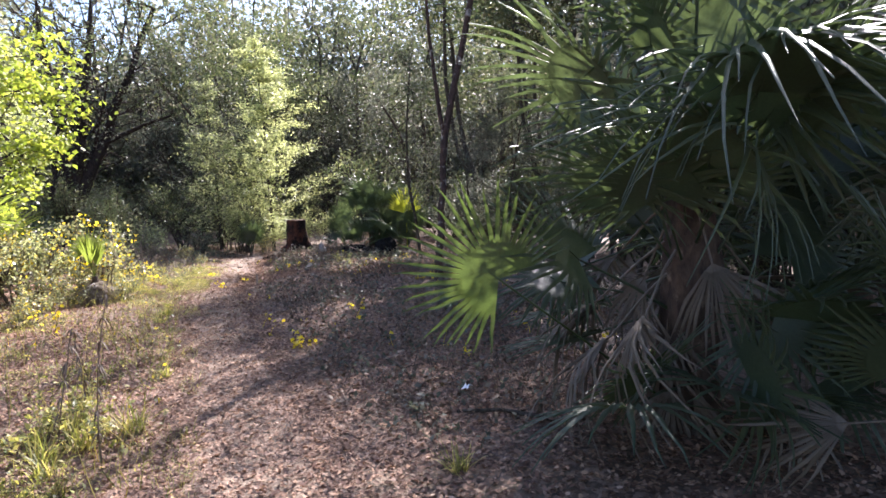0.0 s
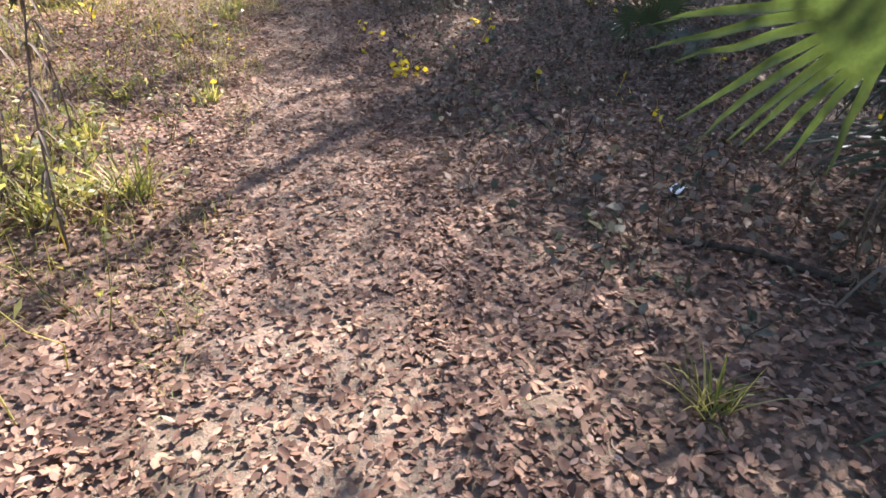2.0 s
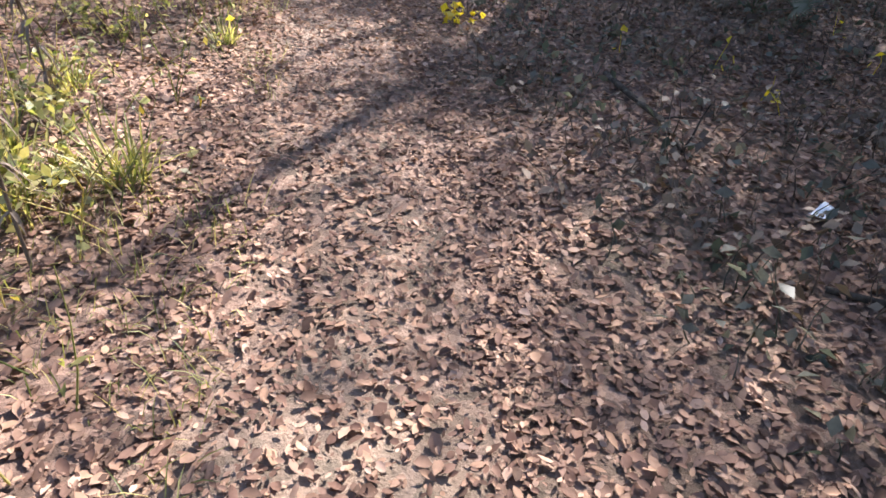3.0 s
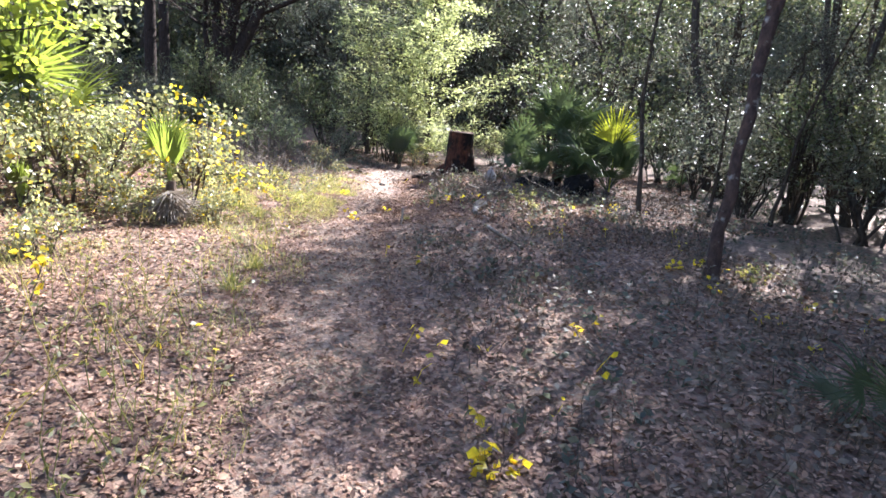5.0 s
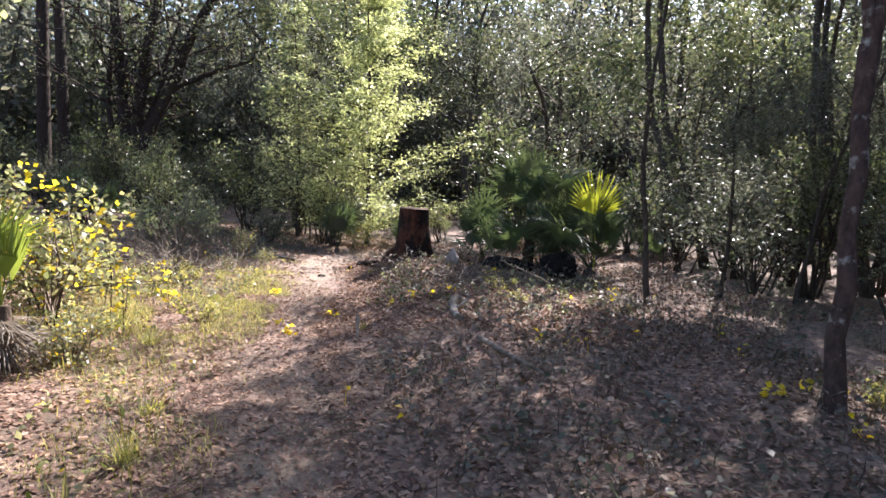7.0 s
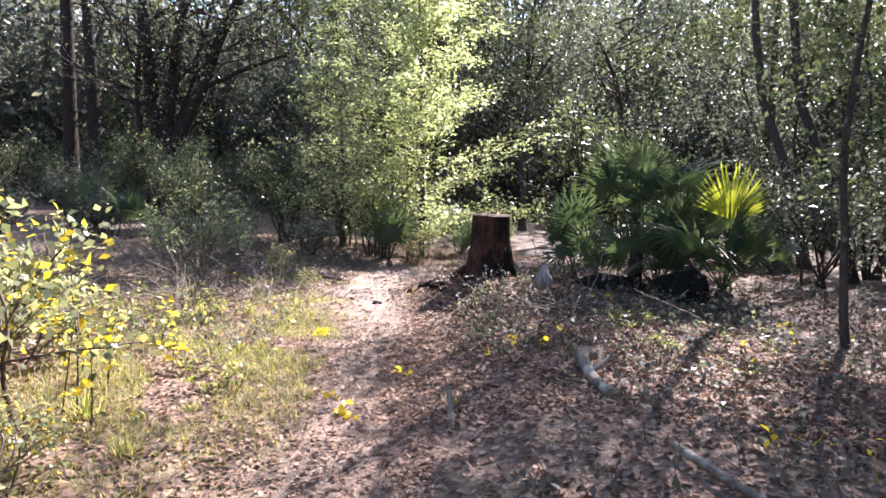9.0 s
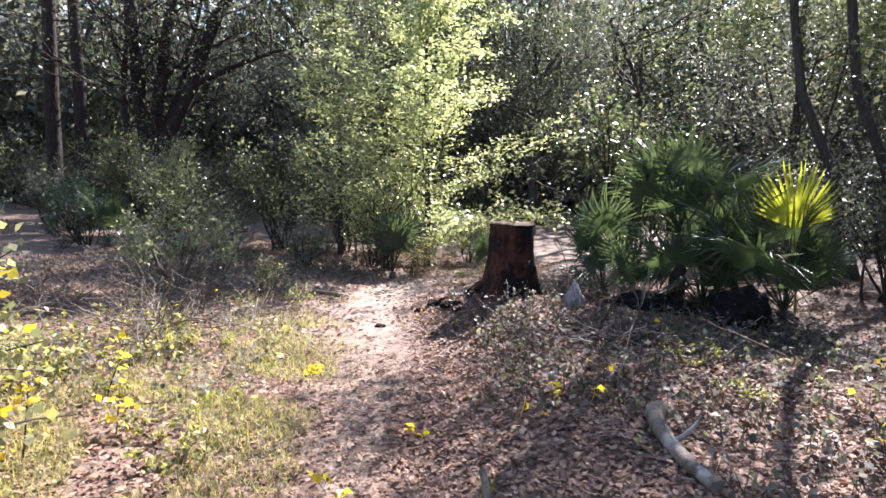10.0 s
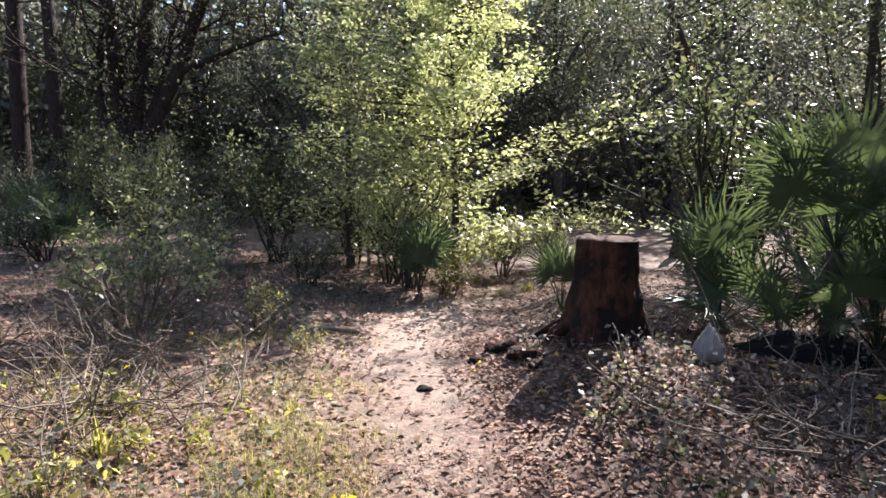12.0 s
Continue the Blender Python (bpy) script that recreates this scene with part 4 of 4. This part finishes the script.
def lump(name, x, y, size, seed, material, label, category, spike=0.0, lift=0.3):
    """A knobbly piece of rotten wood."""
    rng = np.random.default_rng(seed)
    bm = bmesh.new()
    bmesh.ops.create_icosphere(bm, subdivisions=4, radius=1.0)
    for v in bm.verts:
        n = noise.fractal(v.co * 1.6 + Vector((seed, 0, 0)), 1.0, 2.0, 4) * 0.28 + noise.noise(v.co * 6 + Vector((seed, 1, 0))) * 0.06
        v.co *= 1 + n
        if spike and v.co.z > 0:
            v.co.x *= 1 - spike * v.co.z
            v.co.y *= 1 - spike * v.co.z
        v.co = Vector((v.co.x * size[0], v.co.y * size[1], v.co.z * size[2]))
    me = bpy.data.meshes.new(name)
    bm.to_mesh(me)
    bm.free()
    me.materials.append(material)
    me.polygons.foreach_set("use_smooth", np.ones(len(me.polygons), bool))
    ob = new(name, me)
    ob.matrix_world = Matrix.Translation((x, y, gz(x, y) + size[2] * lift))
    tagged(ob, label, category)


lump("charred_stump", -3.65, 17.25, (0.34, 0.3, 0.26), 3, BLACK_WOOD, "black burnt rotten stump below the palmetto", "stump", 0.0, 0.55)
lump("charred_log", -4.6, 17.7, (0.5, 0.25, 0.17), 4, BLACK_WOOD, "black rotten log under palmetto fronds", "log")
lump("broken_wood", -5.42, 17.05, (0.12, 0.09, 0.18), 6, PALE_BARK, "pale pointed piece of broken wood by the stump", "wood", 0.65, 0.6)
for k, (x, y, size) in enumerate(((-7.2, 17.45, (0.13, 0.09, 0.06)), (-6.95, 17.15, (0.11, 0.16, 0.06)), (-7.05, 17.35, (0.09, 0.07, 0.07)), (-6.8, 17.0, (0.15, 0.07, 0.05)), (-7.35, 17.25, (0.08, 0.05, 0.04)), (-6.75, 16.8, (0.06, 0.1, 0.04)))):
    lump("rotten_wood", x, y, size, 20 + k, STUMP_BARK, "crumbling dark red wood chunk beside the stump", "wood")
lump("rotten_wood", -7.62, 16.55, (0.07, 0.05, 0.03), 9, BLACK_WOOD, "small dark wood chunk on the path", "wood")


def scrap():
    bm = bmesh.new()
    bmesh.ops.create_grid(bm, x_segments=6, y_segments=6, size=0.5)
    for v in bm.verts:
        v.co = Vector((v.co.x * 0.1, v.co.y * 0.06, 0.014 * math.sin(v.co.x * 5) + 0.02 * v.co.y * v.co.x + 0.012))
    bmesh.ops.solidify(bm, geom=bm.faces[:], thickness=0.002)
    me = bpy.data.meshes.new("scrap_paper")
    bm.to_mesh(me)
    bm.free()
    me.materials.append(PAPER)
    ob = new("scrap_paper", me)
    ob.matrix_world = Matrix.Translation((-0.46, 5.27, gz(-0.46, 5.27) + 0.02)) @ Matrix.Rotation(0.9, 4, "Z")
    tagged(ob, "crumpled white scrap of paper on leaf litter", "litter")


scrap()


def brush_pile(x, y, spread, count, seed, label):
    rng = np.random.default_rng(seed)
    t = thing("brush_pile", Matrix.Translation((x, y, gz(x, y))), label, "brushwood")
    for name, mat, share in (("pale_brushwood", PALE_WOOD, 0.4), ("dark_brushwood", DRY_STEM, 0.8)):
        g = Geo()
        for _ in range(int(count * share)):
            a, r = rng.uniform(0, 6.28), abs(rng.normal()) * spread * 0.5
            px, py = r * math.cos(a), r * math.sin(a)
            d = (rng.normal(), rng.normal(), rng.uniform(-0.1, 0.7))
            w, e = limb(rng, (px, py, gz(x + px, y + py) - gz(x, y) + rng.uniform(0, 0.15)), np.array(d) / np.linalg.norm(d), rng.uniform(0.3, 1.0), 0.5, 5)
            g.tube(w, np.linspace(0.007, 0.003, 6), 4, cap=False)
            for _ in range(2):
                q, _ = limb(rng, w[int(rng.integers(1, 5))], e + rng.normal(size=3) * 0.6, rng.uniform(0.15, 0.4), 0.4, 3)
                g.tube(q, np.linspace(0.004, 0.002, 4), 3, cap=False)
        tagged(part(name, g.mesh(name, mat), t), kind="stuff")


brush_pile(-10.1, 15.9, 1.2, 90, 151, "tangled pile of thin grey twigs on the ground")
brush_pile(-9.3, 15.0, 0.9, 60, 152, "scattered thin dry twigs beside the path")
brush_pile(-11.6, 15.4, 1.3, 70, 153, "low tangle of dry brushwood in the shade")
brush_pile(-11.2, 17.6, 1.3, 70, 154, "dry brushwood below straggly shrubs")
brush_pile(-4.9, 15.6, 1.0, 50, 155, "thin dry twigs and roots below the stump")


# ---- weeds and grass ----
def dry_weed(x, y, h, seed):
    rng = np.random.default_rng(seed)
    t = thing("dry_weed", stand(x, y), "tall dead weed with curled brown hanging leaves", "weed", "dead weeds")
    g, lf = Geo(), Geo()
    pts, _ = limb(rng, (0, 0, -0.05), (0.03, 0, 1), h, 0.15, 8)
    g.tube(pts, np.linspace(0.007, 0.003, 9), 5, cap=False)
    for k in range(2, 9):
        for _ in range(5):
            a = rng.uniform(0, 6.28)
            lf.blade(pts[k], (math.cos(a), math.sin(a), -0.3), rng.uniform(0.04, 0.09), 0.018, 1.2, 3)
    part("stem", g.mesh("stem", DRY_STEM), t)
    part("leaves", lf.mesh("leaves", DRY_STEM), t)


for k, (x, y, h) in enumerate(((-2.83, 3.84, 1.25), (-3.25, 3.95, 0.95), (-3.5, 4.6, 0.8))):
    dry_weed(x, y, h, 160 + k)


def tuft_mesh(seed, h, blades, width=0.007, material=None):
    rng = np.random.default_rng(seed)
    g = Geo()
    for _ in range(blades):
        a = rng.uniform(0, 6.28)
        o = rng.uniform(0.1, 0.9)
        g.blade((rng.normal() * 0.04, rng.normal() * 0.04, 0), (math.cos(a) * o, math.sin(a) * o, 1), h * rng.uniform(0.5, 1.15), width, rng.uniform(0.1, 0.6), 3)
    return g.mesh("grass_tuft", material or GRASS)


TUFTS = [tuft_mesh(171, 0.3, 60, 0.009), tuft_mesh(172, 0.22, 46, 0.008), tuft_mesh(173, 0.4, 50, 0.013)]
for k, (x, y, s) in enumerate(((-3.1, 4.0, 1.4), (-3.35, 4.25, 1.4), (-2.95, 4.35, 1.0), (-3.2, 3.75, 1.2), (-3.45, 4.0, 1.2), (-3.0, 3.55, 0.9), (-2.6, 2.7, 0.9), (-3.05, 3.1, 1.0), (-0.4, 3.7, 0.7), (-3.5, 3.6, 1.1), (-2.75, 3.3, 0.8), (-2.9, 2.9, 0.9), (-3.7, 4.9, 1.0), (-1.0, 11.5, 0.8), (-3.6, 5.9, 0.7),
                                   (-5.6, 9.4, 1.0), (-5.9, 10.0, 1.1), (-5.3, 8.7, 0.9), (-8.3, 15.6, 0.7), (-8.7, 15.2, 0.8), (-9.0, 14.6, 0.9), (-8.4, 14.1, 0.7), (-7.2, 12.2, 0.8), (-7.6, 11.7, 0.9),
                                   (-7.0, 11.4, 0.9), (-8.0, 21.6, 0.9), (-7.6, 21.9, 0.8), (-5.5, 12.9, 0.6))):
    ob = new("grass_tuft", TUFTS[k % 3])
    ob.matrix_world = stand(x, y, k, s, 0.02)
    tagged(ob, "tuft of green and straw-coloured grass", "grass", "grass tufts")


HERB = shrub(175, 0.38, 0.32, 220, GRASS, DRY_STEM, 0.05, 9, 0.5)
for k, (x, y, s) in enumerate(((-3.15, 4.15, 1.0), (-3.4, 3.9, 1.1), (-2.95, 3.3, 0.6), (-3.6, 4.6, 0.9), (-2.75, 3.25, 0.5), (-4.1, 5.6, 0.8), (-8.6, 14.9, 0.7), (-8.9, 14.0, 0.8), (-8.2, 15.2, 0.5), (-9.4, 15.2, 0.7), (-7.6, 13.6, 0.5), (-4.3, 15.2, 0.8), (-4.0, 14.4, 0.6), (-1.0, 11.55, 0.7), (-9.24, 13.6, 1.3), (-9.5, 13.1, 1.5), (-9.0, 13.15, 1.1), (-9.75, 13.6, 1.2), (-8.9, 14.7, 0.9), (-7.3, 12.6, 0.8), (-7.65, 12.9, 0.7), (-8.4, 13.4, 0.6))):
    bush("green_herb", HERB, stand(x, y, k * 2.1, s, 0.01), "small leafy green herb on the leaf litter", "herbs")


SPRIG = shrub(176, 0.3, 0.3, 34, GOLD_LEAF, DRY_STEM, 0.075, 4, 0.85)
for k, (x, y, s) in enumerate(((-2.65, 7.25, 0.8), (-2.5, 7.0, 0.55), (-1.6, 11.4, 0.7), (-6.3, 12.6, 0.7), (-7.4, 14.4, 0.6))):
    bush("yellow_sprig", SPRIG, stand(x, y, k * 2.3, s, 0.01), "sprig of bright yellow leaves on the ground", "yellow sprigs")


def gold_sapling(x, y, h, seed):
    rng = np.random.default_rng(seed)
    t = thing("yellow_sapling", stand(x, y), "thin dark-stemmed sapling with a few bright yellow leaves", "sapling", "yellow saplings")
    g, lf = Geo(), Geo()
    pts, _ = limb(rng, (0, 0, -0.05), (rng.normal() * 0.15, rng.normal() * 0.15, 1), h, 0.12, 7)
    g.tube(pts, np.linspace(0.007, 0.003, 8), 5, cap=False)
    tips = []
    for k in (4, 5, 6, 7):
        a = rng.uniform(0, 6.28)
        w, _ = limb(rng, pts[k], (math.cos(a), math.sin(a), 0.5), h * 0.22, 0.2, 3)
        g.tube(w, [0.003, 0.002, 0.002, 0.0015], 4, cap=False)
        tips.extend(w[1:])
    tips = np.array(tips)
    n = 16 if h < 1 else 30
    lf.leaves(tips[rng.integers(0, len(tips), n)] + rng.normal(size=(n, 3)) * 0.03 * (1 + h), 0.07, rng, 0.75, 0.3)
    part("stem", g.mesh("stem", DARK_BARK), t)
    part("leaves", lf.mesh("leaves", GOLD_LEAF), t)


for k, (x, y, h) in enumerate(((-7.75, 11.64, 0.7), (-7.42, 11.55, 0.6), (-8.4, 13.25, 0.5), (-7.87, 12.79, 0.38), (-8.05, 12.3, 0.55), (-8.0, 11.3, 1.35), (-8.3, 11.0, 1.2), (-7.8, 11.8, 1.1), (-8.6, 11.6, 1.5), (-8.9, 11.0, 1.4), (-6.0, 7.4, 0.4), (-6.6, 8.0, 0.45), (-9.4, 10.4, 1.3))):
    gold_sapling(x, y, h, 260 + k)
palmetto(-0.6, 8.15, 8, 114, "young blue-green palmetto at the edge of the shade", 0.45, 0, low=15)


def low_plants(name, material, count, region, h, size, seed, label, stem=True, flat=0.3, per=7, ratio=0.6):
    """Small ground plants: thin stems with a few leaves each."""
    rng = np.random.default_rng(seed)
    g, n = Geo(), 0
    while n < count:
        x, y = rng.uniform(region[0], region[1]), rng.uniform(region[2], region[3])
        off = x - float(path_x(y))
        if not region[4] < off < region[5] or noise.noise((x * 0.7, y * 0.7, seed)) < -0.12 or math.hypot(x - STUMP[0], y - STUMP[1]) < 0.5:
            continue
        n += 1
        hh = h * rng.uniform(0.3, 1.2)
        w, _ = limb(rng, (x, y, gz(x, y) - 0.02), (rng.normal() * 0.3, rng.normal() * 0.3, 1), hh, 0.4, 3)
        if stem:
            g.tube(w, [0.004, 0.003, 0.002, 0.0015], 3, cap=False)
        k = int(rng.integers(2, per))
        g.leaves(w[rng.integers(1, 4, k)] + rng.normal(size=(k, 3)) * size * 0.6, size, rng, ratio, flat)
    tagged(new(name, g.mesh(name, material)), label, "plants", kind="stuff")


low_plants("shade_weeds", DRY_STEM, 2600, (-7, 2.5, 4.5, 18.5, 0.9, 6.5), 0.26, 0.05, 181, "brown dry weeds and vines over shaded litter")
low_plants("shade_seedlings", DUSK_LEAF, 1300, (-7, 3, 4, 19, 1.0, 7.5), 0.2, 0.06, 182, "small dull green seedlings over shaded litter")
low_plants("gold_seedlings", GOLD_LEAF, 60, (-9, 2, 6, 18, 0.4, 5.0), 0.2, 0.055, 183, "scattered bright yellow seedlings", per=5, ratio=0.8)
low_plants("sun_seedlings", YELLOW_LEAF, 380, (-13, -1, 3, 17.5, -4.8, -0.6), 0.22, 0.05, 184, "yellow-green weeds in the sun beside the path")
low_plants("thicket_weeds", DUSK_LEAF, 1500, (-16, -7, 13, 22, -9, -1.0), 0.3, 0.05, 185, "sparse grey weeds in front of the thicket")


low_plants("stump_vines", OAK_LEAF, 170, (-6.4, -2.6, 13.6, 17.3, 0.8, 6), 0.16, 0.05, 186, "trailing green vines over leaves below the stump", per=8)
low_plants("stump_seedlings", LIGHT_LEAF, 70, (-6.2, -3.0, 13.2, 17.2, 0.8, 6), 0.14, 0.05, 187, "pale green seedlings on the leafy bank", per=6)
low_plants("straw_weeds", GRASS, 240, (-6.5, -2.2, 3.0, 10.5, -3.2, -0.7), 0.6, 0.045, 188, "tall thin straw-coloured weeds beside the path", per=6, ratio=0.3)
low_plants("front_greens", GRASS, 110, (-11, -7.5, 13.0, 16.2, -4.2, -0.8), 0.22, 0.06, 189, "leafy green weeds in the sun", per=9, ratio=0.6)


def grass_patch():
    rng = np.random.default_rng(191)
    g, n = Geo(), 0
    while n < 26000:
        if n % 2:
            y = rng.uniform(2.2, 18)
            x = float(path_x(y)) + rng.uniform(-3.6, -0.35)
        else:
            x, y = -7.6 + rng.normal() * 0.75, 13.2 + rng.normal() * 1.5
            if x > float(path_x(y)) - 0.2 or noise.noise((x * 1.1, y * 1.1, 5.0)) < -0.08:
                continue
        if n % 2 and noise.noise((x * 0.9, y * 0.9, 3.0)) < 0.02 * (1 if y > 9 else 3):
            continue
        n += 1
        a, o = rng.uniform(0, 6.28), rng.uniform(0.1, 1.3)
        g.blade((x, y, gz(x, y) - 0.01), (math.cos(a) * o, math.sin(a) * o, 1), rng.uniform(0.05, 0.2), 0.005, rng.uniform(0.1, 0.7), 2)
    tagged(new("grass", g.mesh("grass", GRASS)), "thin green and straw grass along the path", "grass", kind="stuff")


grass_patch()


# ---- fallen leaves ----
def fallen_leaves(name, count, ys, width, size, seed, label, near_path=1.0):
    rng = np.random.default_rng(seed)
    y = rng.uniform(*ys, count)
    off = rng.uniform(-width[0], width[1], count)
    bare = (np.abs(off) < 0.5) & (y > 15.5) & (rng.random(count) < 0.55)
    bare |= (np.abs(off) < 0.42) & (y <= 15.5) & (rng.random(count) < 0.42)
    bare |= rng.random(count) < 0.2 * bank_shade(path_x(y) + off, y)
    x, y = (path_x(y) + off)[~bare], y[~bare]
    z = ground_z(x, y) + rng.uniform(0.003, 0.02, len(x))
    g = Geo()
    g.ovals(np.stack([x, y, z], -1), size, rng, 0.5)
    tagged(new(name, g.mesh(name, LITTER)), label, "leaf litter", kind="stuff")


fallen_leaves("fallen_leaves_near", 98000, (1.2, 8.0), (5.4, 4.0), 0.037, 201, "curled pinkish-brown oak leaves covering the ground")
fallen_leaves("fallen_leaves_middle", 68000, (8.0, 15.0), (7.0, 5.5), 0.043, 202, "brown fallen leaves on the clearing's floor")
fallen_leaves("fallen_leaves_far", 36000, (15.0, 24.0), (7.0, 7.0), 0.055, 203, "brown fallen leaves round the stump and thicket")
fallen_leaves("fallen_leaves_start", 9000, (-2.0, 1.2), (3.0, 3.5), 0.06, 204, "curled brown leaves at the path's start")
fallen_leaves("leaf_fragments", 40000, (0.5, 15.5), (0.75, 0.75), 0.021, 205, "small broken leaf fragments trodden into the path")
fallen_leaves("fallen_leaves_bank", 30000, (12.5, 18.2), (-0.3, 4.3), 0.044, 206, "dense brown leaves over the bank below the stump")
